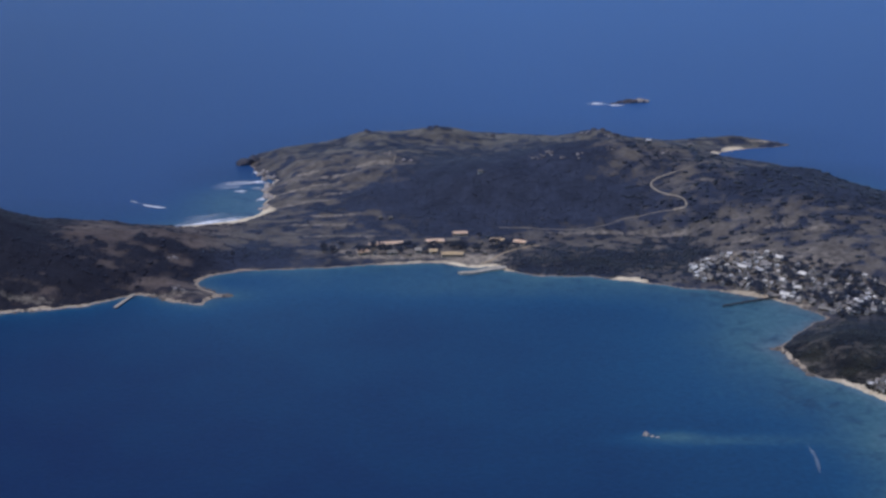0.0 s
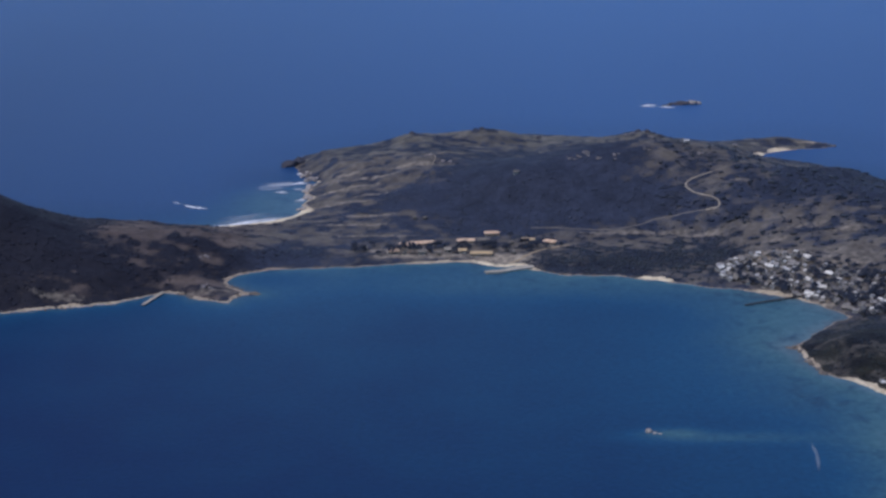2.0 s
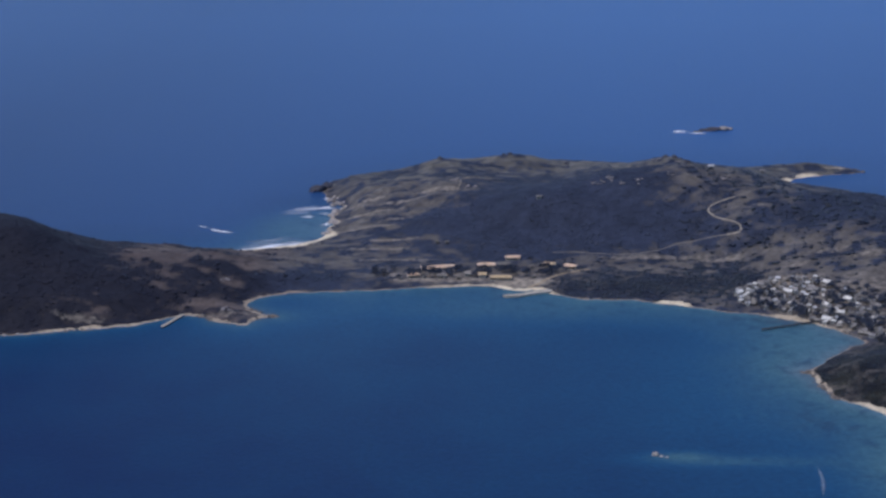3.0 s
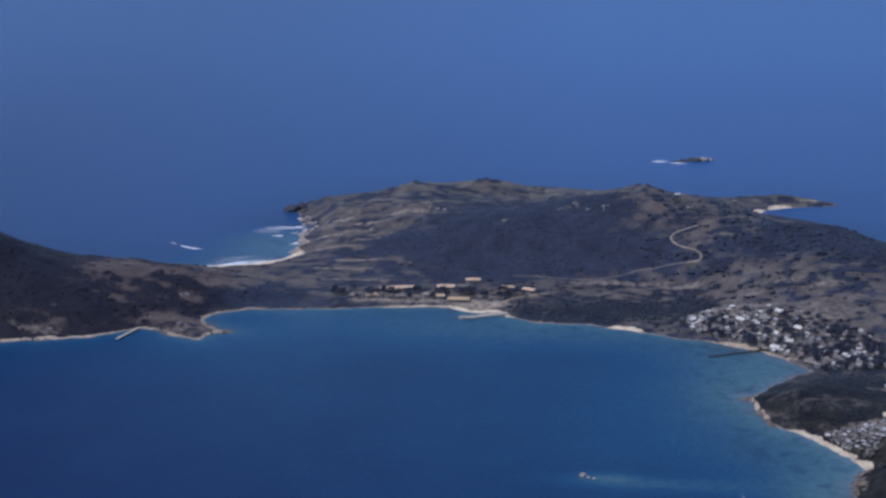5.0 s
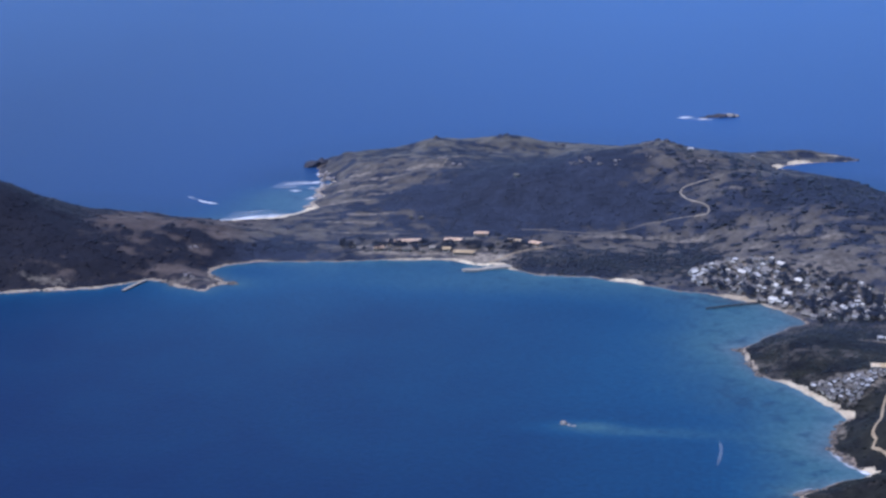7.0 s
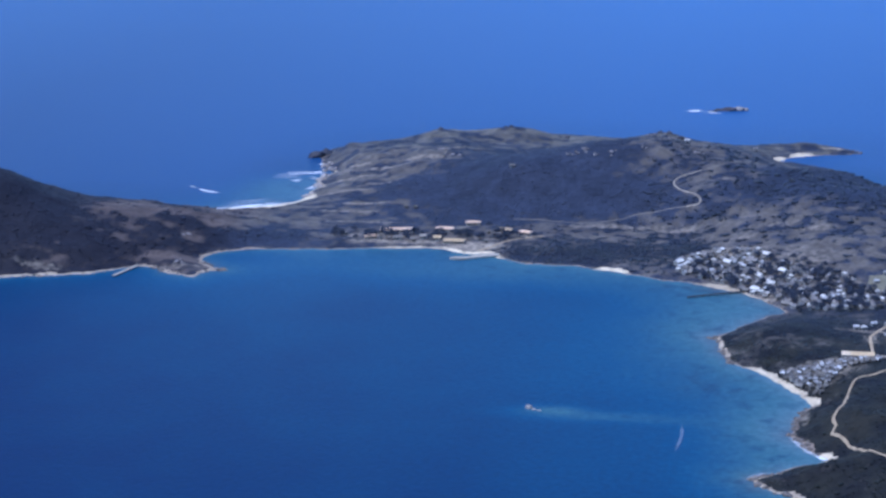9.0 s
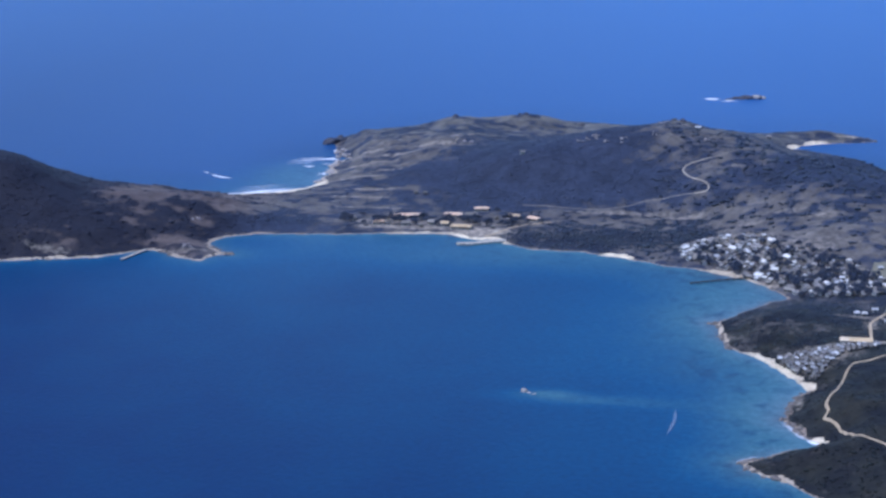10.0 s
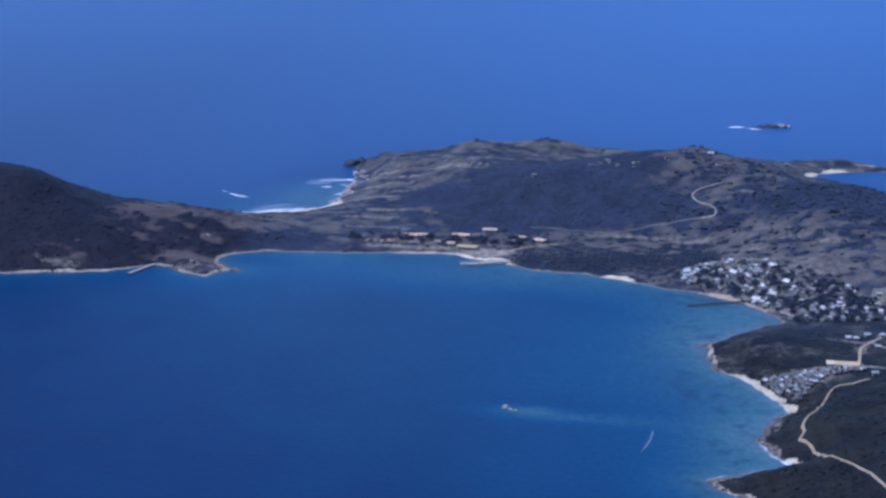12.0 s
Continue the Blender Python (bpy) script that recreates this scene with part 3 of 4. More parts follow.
ground = tagged(new("ground", land_mesh), "hilly dry island of scrub, brown grass and pale shores", "ground", kind="structure")

ex = np.concatenate([[-9000, -5000, -3000, -1800, -1100], np.arange(-700, 701, 5.0), [1100, 1800, 3000, 5000, 9000]])
ey = np.concatenate([[-4000, -1500, 0, 500], np.arange(800, 2401, 5.0), [2700, 3300, 4200, 6000, 9000, 14000]])
wx, wy = np.meshgrid(ex, ey)
wd = -inland(wx.ravel(), wy.ravel())
SHOALS = [(158, 1148, 16, 6, 0.24), (190, 1139, 44, 7, 0.16), (316, 1130, 30, 54, 0.24), (50, 1260, 140, 170, 0.07), (278, 1412, 46, 34, 0.20), (258, 1345, 28, 42, 0.17), (290, 1215, 30, 32, 0.06), (-220, 1785, 50, 60, 0.34), (100, 1490, 110, 28, 0.10), (-40, 1500, 90, 44, 0.07), (230, 1260, 75, 130, 0.07)]
# the westward cut in the last term paints lens falloff into the bay
shoal = 0.22 * np.exp(-np.clip(wd, 0, None) / 9) + 0.10 * np.exp(-np.clip(wd, 0, None) / 60) + 0.145 * np.exp(-np.clip(wd, 0, None) / 165) * (1 - 0.6 * np.clip((-120 - wx.ravel()) / 180, 0, 1))
# rocky shallows along the eastern shore
shoal = shoal + 0.14 * np.exp(-np.clip(wd, 0, None) / 14) * np.clip((wx.ravel() - 200) / 50, 0, 1) * np.clip((1500 - wy.ravel()) / 40, 0, 1)
for cx, cy, rx, ry, w in SHOALS:
    shoal = shoal + w * np.exp(-0.5 * (((wx.ravel() - cx) / rx) ** 2 + ((wy.ravel() - cy) / ry) ** 2))
# the ocean side drops off steeply
shoal = shoal * (1 - 0.75 * np.clip((wy.ravel() - 1830) / 80, 0, 1))
sea_mesh, _ = grid_mesh("sea", ex, ey, np.zeros(wx.shape))
put_attribute(sea_mesh, "shoal", shoal)
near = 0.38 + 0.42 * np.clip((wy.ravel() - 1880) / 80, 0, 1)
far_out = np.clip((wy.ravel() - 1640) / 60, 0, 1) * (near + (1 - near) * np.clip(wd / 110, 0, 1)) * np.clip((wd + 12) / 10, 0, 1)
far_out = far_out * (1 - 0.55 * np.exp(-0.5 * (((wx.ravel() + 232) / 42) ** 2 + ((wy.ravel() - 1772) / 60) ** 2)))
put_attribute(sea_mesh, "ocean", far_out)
# weed beds on the bottom
weed = np.zeros(wx.size)
for cx, cy, rx, ry, w in [(238, 1460, 24, 14, 0.75), (262, 1340, 10, 20, 0.6), (272, 1290, 8, 16, 0.6), (268, 1216, 22, 26, 0.55), (318, 1125, 10, 14, 0.5), (-205, 1476, 16, 10, 0.4)]:
    weed = np.maximum(weed, w * np.exp(-0.5 * (((wx.ravel() - cx) / rx) ** 2 + ((wy.ravel() - cy) / ry) ** 2)))
put_attribute(sea_mesh, "weed", weed)
# brown stones show through the shallows off the small headland, the village and the southern rocks
stones = np.zeros(wx.size)
for cx, cy, r in [(262, 1305, 34), (300, 1395, 42), (268, 1455, 22), (326, 1130, 26), (300, 1040, 22), (-215, 1478, 24)]:
    stones = np.maximum(stones, np.exp(-0.5 * (((wx.ravel() - cx) ** 2 + (wy.ravel() - cy) ** 2) / r ** 2) ** 2))
put_attribute(sea_mesh, "stones", 0.8 * stones * np.exp(-np.clip(wd, 0, None) / 6))
# the open sea pales north and east: haze and lens falloff painted into its colour
put_attribute(sea_mesh, "haze_pale", 0.46 * np.clip((wx.ravel() + 700) / 800, 0, 1) + 0.58 * np.clip((wy.ravel() - 1800) / 1650, 0, 1))
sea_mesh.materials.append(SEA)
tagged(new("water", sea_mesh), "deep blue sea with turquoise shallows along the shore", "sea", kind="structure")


# ================= tracks =================
def track(name, points, width, seed, label, material=DIRT):
    ob = new(name, mesh_of(name, ribbon(points, width, 0.35, random.Random(seed)), material))
    return tagged(smooth(ob), label, "road", kind="structure")


TRACK_HILL = [(300, 1762), (275, 1755), (256, 1740), (236, 1730), (216, 1724), (209, 1713), (214, 1697), (230, 1675), (237, 1665), (236, 1658), (224, 1657), (201, 1662), (176, 1663), (163, 1656), (145, 1650), (126, 1647), (104, 1650), (78, 1655), (56, 1656)]
TRACK_SOUTH = [(392, 1216), (382, 1208), (370, 1202), (364, 1185), (361, 1165), (357, 1135), (351, 1121), (353, 1113), (350, 1107), (357, 1096), (368, 1068), (376, 1056), (386, 1048), (396, 1033), (402, 1022), (410, 1005)]
TRACK_VILLAGE = [(405, 1384), (405, 1364), (396, 1346), (388, 1332), (384, 1317), (384, 1294), (384, 1272)]
LANE_EAST = [(391, 1338), (400, 1328), (410, 1318), (430, 1303)]
TRACK_LANDING = [(36, 1556), (44, 1562), (54, 1578), (66, 1592), (80, 1601), (92, 1607)]
track("road", TRACK_HILL[:4], 1.3, 8, "overgrown upper end of the hill track", OLD_TRACK)
track("road", TRACK_HILL[3:11], 2.2, 1, "pale dirt track winding up the scrubby hill", FADED_DIRT)
track("road", TRACK_HILL[9:], 1.0, 7, "overgrown lower end of the hill track", OLD_TRACK)
track("road", TRACK_SOUTH, 2.2, 2, "pale dirt track through dark scrub above the shore")
track("road", TRACK_VILLAGE, 2.6, 3, "dirt lane linking the village and the long shed")
track("road", [(-18, 1928), (-40, 1917), (-52, 1908), (-56, 1884), (-49, 1862), (-50, 1842)], 1.5, 5, "faint footpath up the dry ridge", FADED_DIRT)
track("road", LANE_EAST, 2.0, 6, "dirt lane branching east past the houses", FADED_DIRT)
track("road", TRACK_LANDING, 2.4, 4, "sandy lane from the landing past the wood")


# ================= houses =================
def gable_roof(w, d, eave, ridge, over, thick=0.18):
    """Two pitched planes with thickness, ridge along x."""
    bm = bmesh.new()
    hw, hd = w / 2 + over, d / 2 + over
    drop = over * (ridge - eave) / (d / 2)
    prof = [(-hd, eave - drop), (0, ridge), (hd, eave - drop)]
    ring = [(y, z) for y, z in prof] + [(y, z + thick) for y, z in prof[::-1]]
    a, b = [bm.verts.new((-hw, y, z)) for y, z in ring], [bm.verts.new((hw, y, z)) for y, z in ring]
    n = len(ring)
    for i in range(n):
        j = (i + 1) % n
        bm.faces.new((a[i], a[j], b[j], b[i]))
    bm.faces.new((a[0], a[1], a[4], a[5])), bm.faces.new((a[1], a[2], a[3], a[4]))
    bm.faces.new((b[0], b[1], b[4], b[5])), bm.faces.new((b[1], b[2], b[3], b[4]))
    bmesh.ops.recalc_face_normals(bm, faces=bm.faces[:])
    return bm


def hip_roof(w, d, eave, ridge, over, thick=0.18):
    bm = bmesh.new()
    hw, hd = w / 2 + over, d / 2 + over
    r = max(hw - hd, 0.3)
    low = [bm.verts.new((x, y, eave)) for x, y in ((-hw, -hd), (hw, -hd), (hw, hd), (-hw, hd))]
    top = [bm.verts.new((x, y, eave + thick)) for x, y in ((-hw, -hd), (hw, -hd), (hw, hd), (-hw, hd))]
    p, q = bm.verts.new((-r, 0, ridge)), bm.verts.new((r, 0, ridge))
    bm.faces.new(low[::-1])
    for i in range(4):
        j = (i + 1) % 4
        bm.faces.new((low[i], low[j], top[j], top[i]))
    bm.faces.new((top[0], top[1], q, p)), bm.faces.new((top[1], top[2], q)), bm.faces.new((top[2], top[3], p, q)), bm.faces.new((top[3], top[0], p))
    bmesh.ops.recalc_face_normals(bm, faces=bm.faces[:])
    return bm


def walls(w, d, eave, ridge, hip):
    bm = bmesh.new()
    base = -1.2
    prof = [(-d / 2, base), (d / 2, base), (d / 2, eave)] + ([] if hip else [(0, ridge)]) + [(-d / 2, eave)]
    a, b = [bm.verts.new((-w / 2, y, z)) for y, z in prof], [bm.verts.new((w / 2, y, z)) for y, z in prof]
    for i in range(len(prof)):
        j = (i + 1) % len(prof)
        bm.faces.new((a[i], a[j], b[j], b[i]))
    bm.faces.new(a), bm.faces.new(b)
    bmesh.ops.recalc_face_normals(bm, faces=bm.faces[:])
    return bm


def house(w, d, eave, rise, roof_mat, wall_mat, label, group, bays=2, hip=False, veranda=False, name="house", over=0.45):
    """A house that faces -y, with its parts, standing at the origin."""
    h = thing(name, label, "house", group)
    part("wall", walls(w, d, eave, eave + rise, hip), wall_mat, h)
    part("roof", (hip_roof if hip else gable_roof)(w, d, eave, eave + rise, over), roof_mat, h)
    part("ridge_cap", one_box((w * (0.5 if hip else 1.0), 0.35, 0.14), (0, 0, eave + rise + 0.14)), roof_mat, h)
    step = w / (bays + 1)
    door_at = (bays + 1) // 2
    for k in range(bays + 1):
        x = -w / 2 + step * (k + 0.5)
        if k == door_at:
            dd = part("door", one_box((0.95, 0.08, 2.05), (x, -d / 2 - 0.02, 1.02)), DARK, h)
            part("door_frame", one_box((1.15, 0.06, 0.12), (x, -d / 2 - 0.03, 2.12)), TIMBER, dd)
        else:
            win = part("window", one_box((1.0, 0.06, 1.0), (x, -d / 2 - 0.015, 1.5)), DARK, h)
            part("sill", one_box((1.2, 0.16, 0.08), (x, -d / 2 - 0.06, 0.95)), CONCRETE, win)
    if veranda:
        part("veranda_roof", one_box((w, 2.0, 0.12), (0, -d / 2 - 1.0, eave - 0.35)), roof_mat, h)
        for k in range(bays + 2):
            part("post", one_box((0.18, 0.18, eave - 0.4 + 1.0), (-w / 2 + 0.2 + (w - 0.4) * k / (bays + 1), -d / 2 - 1.85, (eave - 0.4) / 2 - 0.5)), TIMBER, h)
        part("floor_slab", one_box((w, 2.2, 1.0), (0, -d / 2 - 1.1, -0.4)), CONCRETE, h)
    return h


def stand(ob, x, y, turn, lift=0.0):
    ob.matrix_basis = pose(x, y, ground_at(x, y) + lift, 0, 0, turn)
    return ob


def in_outline(x, y, outline):
    inside, n = False, len(outline)
    for i in range(n):
        (ax, ay), (bx, by) = outline[i], outline[(i + 1) % n]
        if (ay > y) != (by > y) and x < ax + (y - ay) / (by - ay) * (bx - ax):
            inside = not inside
    return inside


def scatter(outline, gap, tries, seed):
    rnd = random.Random(seed)
    lo, hi = np.min(outline, 0), np.max(outline, 0)
    out = []
    for _ in range(tries):
        x, y = rnd.uniform(lo[0], hi[0]), rnd.uniform(lo[1], hi[1])
        if in_outline(x, y, outline) and all((x - a) ** 2 + (y - b) ** 2 > gap ** 2 for a, b in out):
            out.append((x, y))
    return out


# ---- the fishing village ----
VILLAGE = [(224, 1502), (222, 1528), (240, 1548), (262, 1557), (296, 1544), (310, 1512), (343, 1492), (367, 1482), (384, 1455), (408, 1423), (404, 1395), (364, 1392), (330, 1396), (310, 1428), (280, 1456), (252, 1478), (236, 1490)]
village_spots = scatter(VILLAGE, 5.35, 14000, 5)
rnd = random.Random(11)
TIN_LABEL, WHITE_LABEL, DULL_LABEL = "small village house with a bright tin roof", "whitewashed village house with a pale hipped roof", "low village house with a grey thatched roof"
kinds = [house(4.2, 3.3, 2.2, 1.0, TIN, PLASTER, TIN_LABEL, "village houses", over=0.3),
         house(5.2, 3.4, 2.3, 1.1, DULL_TIN, PLASTER, "longer village house with a rusty sheet roof and veranda", "village houses", bays=3, veranda=True, over=0.3),
         house(4.0, 3.5, 2.2, 1.1, WHITE_SHEET, PLASTER, WHITE_LABEL, "village houses", hip=True, over=0.3),
         house(4.2, 3.4, 2.0, 1.4, THATCH, TIMBER, DULL_LABEL, "village houses", bays=1),
         house(7.6, 5.0, 2.8, 1.6, WHITE_SHEET, PLASTER, "large village hall with a wide pale roof", "village houses", bays=4)]
placed = []
village_trees = []
for k, (x, y) in enumerate(village_spots):
    if rnd.random() < (0.10 if y > 1500 + 0.15 * (x - 260) and x < 310 else 0.27):
        village_trees.append((x, y))
        continue
    pick = rnd.choices(range(5), (0.28, 0.37, 0.13, 0.20, 0.02))[0]
    turn = rnd.choice((0, 90, 180, 270)) + rnd.gauss(-25, 14)
    if pick in placed:
        copy_thing(kinds[pick], pose(x, y, ground_at(x, y), 0, 0, turn))
    else:
        placed.append(pick)
        stand(kinds[pick], x, y, turn)

# ---- the hamlet on the small beach ----
HAMLET = [(302, 1243), (314, 1240), (326, 1243), (344, 1246), (366, 1259), (388, 1268), (390, 1256), (374, 1246), (362, 1236), (352, 1212), (344, 1192), (336, 1202), (324, 1222), (310, 1238)]
huts = [house(3.2, 2.5, 2.0, 0.8, TIN, TIMBER, "cramped hamlet hut with a grey tin roof", "hamlet huts", bays=1, over=0.25, name="hut"),
        house(3.3, 2.6, 1.9, 1.1, THATCH, TIMBER, "cramped hamlet hut with a dark thatched roof", "hamlet huts", bays=1, over=0.3, name="hut"),
        house(3.7, 2.7, 2.1, 0.9, DULL_TIN, PLASTER, "plastered hamlet hut with a rusty sheet roof", "hamlet huts", bays=2, over=0.25, name="hut")]
placed = []
for x, y in scatter(HAMLET, 3.75, 9000, 8):
    if float(inland(x, y)[0]) < 7:
        continue
    pick = rnd.choices(range(3), (0.36, 0.32, 0.32))[0]
    turn = rnd.choice((0, 90, 180)) + rnd.gauss(35, 10)
    if pick in placed:
        copy_thing(huts[pick], pose(x, y, ground_at(x, y), 0, 0, turn))
    else:
        placed.append(pick)
        stand(huts[pick], x, y, turn)

# ---- long shed, outlying houses ----
shed = house(17, 7, 3.4, 1.6, TAN, PLASTER, "long low shed with a faded tan roof beside the lane", "", bays=8, name="long_shed")
stand(shed, 375.5, 1263, 1)
end_block = house(6, 7.4, 3.7, 1.5, CREAM, PLASTER, "pale cream-roofed block at the end of the tan shed", "", bays=1, name="house")
stand(end_block, 363.8, 1262.5, 1)
spit_house = house(4.5, 4, 2.6, 1.0, DULL_TIN, PLASTER, "lone pale house above the spit", "", bays=1, name="house")
stand(spit_house, 285, 1980, 0)
OUTLYING = [(374, 1340, 8), (380, 1341, 5), (388, 1352, 20), (399, 1353, 40), (412, 1372, 10), (397, 1322, -10), (396, 1236, 15), (416, 1488, 0), (404, 1480, 20), (395, 1462, 15)]
for x, y, turn in OUTLYING:
    copy_thing(kinds[0 if rnd.random() < 0.6 else 2], pose(x, y, ground_at(x, y), 0, 0, turn))
hill_house = house(5, 4, 2.4, 1.1, DULL_TIN, PLASTER, "lone white house on the scrubby hillside", "", bays=2, name="house")
stand(hill_house, 40, 1754, 5)
top_house = house(5, 4, 2.6, 1.2, TIN, PLASTER, "pale lookout house near the hill top", "", bays=2, name="house")
stand(top_house, 217, 1808, -8)
for x, y in ((-60, 1692), (-50, 1690)):
    copy_thing(huts[1], pose(x, y, ground_at(x, y), 0, 0, 12))["label"] = "small thatched hut above the landing place"

# ---- the barracks with orange roofs by the landing ----
def barrack(x, y, turn, w, d, eave, rise, label, roof=TILE, bays=8, hip=True):
    return stand(house(w, d, eave, rise, roof, PLASTER, label, "buildings at the landing", bays=bays, hip=hip, veranda=True, name="barrack"), x, y, turn)


barrack(-52, 1609, 12, 33, 5.6, 3.0, 1.3, "long barrack with an orange tiled roof and dark veranda")
barrack(-6, 1617, 4, 17, 5.6, 3.0, 1.3, "barrack with an orange tiled roof behind the landing", bays=4)
barrack(11, 1620, 4, 12, 5.4, 2.9, 1.2, "dull thatched wing beside the orange barrack", THATCH, bays=3)
barrack(18, 1640, 6, 14, 4.2, 2.8, 1.1, "smaller barrack with a faded orange roof uphill", bays=3)
barrack(53, 1619, -12, 13, 4.6, 2.8, 1.1, "barrack with a pale faded roof and shaded front", TAN, bays=3)
barrack(74, 1611, -22, 12, 5.2, 3.0, 1.3, "short barrack with an orange roof beside the wood", bays=4)
barrack(10, 1578, -3, 20, 5.5, 2.9, 1.2, "pale storehouse with a tan roof on the landing", TAN, bays=5)
barrack(-73, 1585, 16, 11, 5.0, 2.9, 1.2, "faded orange storehouse near the beach", bays=3)
barrack(-22, 1589, 3, 5.5, 4.5, 3.2, 1.0, "little storehouse with a weathered grey roof in the yard", CONCRETE, bays=1, hip=False)
barrack(-8, 1586, 8, 7, 4.5, 3.0, 1.0, "plastered storehouse with a pale tan roof in the yard", TAN, bays=2, hip=False)
barrack(-46, 1584, 5, 8, 4.5, 2.8, 1.1, "little grey storehouse by the shore", THATCH, bays=2, hip=False)
for x, y, turn in ((-100, 1596, 20), (-62, 1582, 8), (38, 1612, 0), (-30, 1580, 4), (40, 1580, 30)):
    copy_thing(huts[2 if x < -50 else 1], pose(x, y, ground_at(x, y), 0, 0, turn))["label"] = "small hut among the barracks of the landing"

# ================= piers and the landing =================
quay = thing("quay", "pale concrete quay with a stub reaching into the bay", "quay")
part("deck", prism([(14, 1530), (18, 1526.5), (30, 1528), (44, 1536), (58, 1541), (60, 1549), (44, 1546), (30, 1535), (18, 1533)], -3.0, 1.5), QUAY_FILL, quay, "sandy pale deck")
for k in range(6):
    part("bollard", one_box((0.5, 0.5, 0.7), (18 + 2.4 * k, 1527.4 - 0.12 * k, 1.75), 0.1), TIMBER, quay)


def pier(label, a, b, width, deck_z, material, spacing=6.0):
    p = thing("pier", label, "pier")
    a, b = Vector((*a, 0)), Vector((*b, 0))
    d = (b - a)
    turn = math.atan2(d.y, d.x)
    p.matrix_basis = Matrix.Translation(a) @ Matrix.Rotation(turn, 4, "Z")
    part("deck", one_box((d.length, width, 0.35), (d.length / 2, 0, deck_z), 0.05), material, p)
    n = int(d.length / spacing)
    for k in range(n + 1):
        for s in (-1, 1):
            part("post", one_box((0.4, 0.4, deck_z + 4), (0.4 + k * (d.length - 0.8) / n, s * (width / 2 - 0.3), deck_z / 2 - 2)), TIMBER, p)
    return p


pier("dark timber pier running out from the village", (285, 1451), (238, 1429), 2.4, 1.3, PIER_TIMBER)
pier("pale stone jetty beside the rocky point", (-269, 1476), (-279.5, 1440), 3.2, 1.2, QUAY_FILL)


# ================= rocks =================
def rock(name, label, pieces, seed, material=ROCK, category="rock", group=""):
    t = thing(name, label, category, group)
    r = random.Random(seed)
    for (x, y, z), size in pieces:
        bm = bmesh.new()
        lump(bm, (x, y, z), size, r, 3)
        smooth(part("boulder", bm, material, t))
    return t


islet = rock("islet", "dark rocky islet ringed with surf in open sea", [((250, 2266, -0.5), (11, 7, 4.2)), ((238, 2264, -0.5), (9, 6, 3.0)), ((261, 2268, -0.5), (7, 6, 4.4)), ((226, 2258, -0.8), (6, 4, 2))], 21, ISLET_ROCK)
for at, size in (((259, 2265, 1.8), (7, 4, 2.6)), ((268, 2267, 0.6), (4, 3, 2.2))):
    bm = bmesh.new()
    lump(bm, at, size, random.Random(24), 3)
    smooth(part("boulder", bm, PALE_ROCK, islet, "pale upper rock"))
rock("reef_rock", "pale rock standing in a turquoise shoal", [((141, 1150.5, 0), (2.5, 2.1, 2.6)), ((145, 1148, -0.2), (1.6, 1.3, 1.0)), ((149, 1146.5, -0.3), (1.9, 1.1, 0.7))], 22, PALE_ROCK)
rock("cape_rock", "dark rock stack off the tip of the cape", [((-220, 1950, 0), (9, 7, 7.5)), ((-211, 1958, 0), (8, 7, 8)), ((-204, 1940, 0), (4, 4, 3.5)), ((-226, 1944, -0.3), (4, 3, 2.5))], 23, STACK_ROCK)
for k, (x, y, a) in enumerate(((-182, 1802, 3.6), (-186, 1828, 2.8), (-185, 1848, 3.4), (-188, 1884, 3.2), (-198, 1906, 3.0), (-184, 1760, 2.6))):
    r = random.Random(900 + k)
    pieces = [((x + r.gauss(0, 3.5), y + r.gauss(0, 5), 0.3), (a * r.uniform(0.6, 1.2), a * r.uniform(0.6, 1.2), a * r.uniform(0.45, 0.9))) for _ in range(6)]
    rock("shore_rocks", "pale cliff boulders at the foot of the cape", pieces, 950 + k, PALE_ROCK, group="shore rocks")
rnd = random.Random(31)
SHORE_ROCKS = [(-236, 1470, 14), (-196, 1474, 12), (-214, 1466, 10), (-186, 1478, 8), (-206, 1490, 9), (-250, 1474, 9), (264, 1310, 14), (276, 1280, 12), (272, 1268, 8), (300, 1036, 10), (312, 1024, 12), (326, 1140, 12), (332, 1112, 10), (338, 1166, 10), (332, 1152, 9), (324, 1128, 9), (328, 1104, 8), (338, 1092, 8), (308, 1044, 9), (258, 1320, 9), (-186, 1840, 18), (-190, 1880, 16), (398, 2020, 12), (-350, 1440, 20)]
for x, y, reach in SHORE_ROCKS:
    got = []
    for _ in range(90):
        px, py = rnd.uniform(x - reach, x + reach), rnd.uniform(y - reach, y + reach)
        if -2.5 < float(inland(px, py)[0]) < 2.5:
            s = rnd.uniform(0.6, 1.8)
            got.append(((px, py, max(ground_at(px, py), -0.3)), (s * rnd.uniform(0.9, 1.6), s * rnd.uniform(0.8, 1.3), s * 0.75)))
        if len(got) == 9:
            break
    if got:
        rock("shore_rocks", "weathered boulders along the waterline", got, int(x) + 999, ROCK, group="shore rocks")


# pale broken boulders at the foot of the western headland
for k, x in enumerate((-448, -436, -424, -414, -402, -388, -374, -362, -344, -330, -316, -300)):
    r = random.Random(1200 + k)
    edge = next((float(v) for v in np.arange(1400, 1520, 1.0) if float(inland(x, v)[0]) > 0), None)
    if edge is not None:
        pieces = [((x + r.gauss(0, 3.2), edge + r.gauss(0.4, 1.2), 0.1), (r.uniform(0.7, 1.9), r.uniform(0.6, 1.4), r.uniform(0.4, 0.9))) for _ in range(7)]
        rock("shore_rocks", "pale broken boulders under the western headland", pieces, 1300 + k, PALE_ROCK, group="shore rocks")


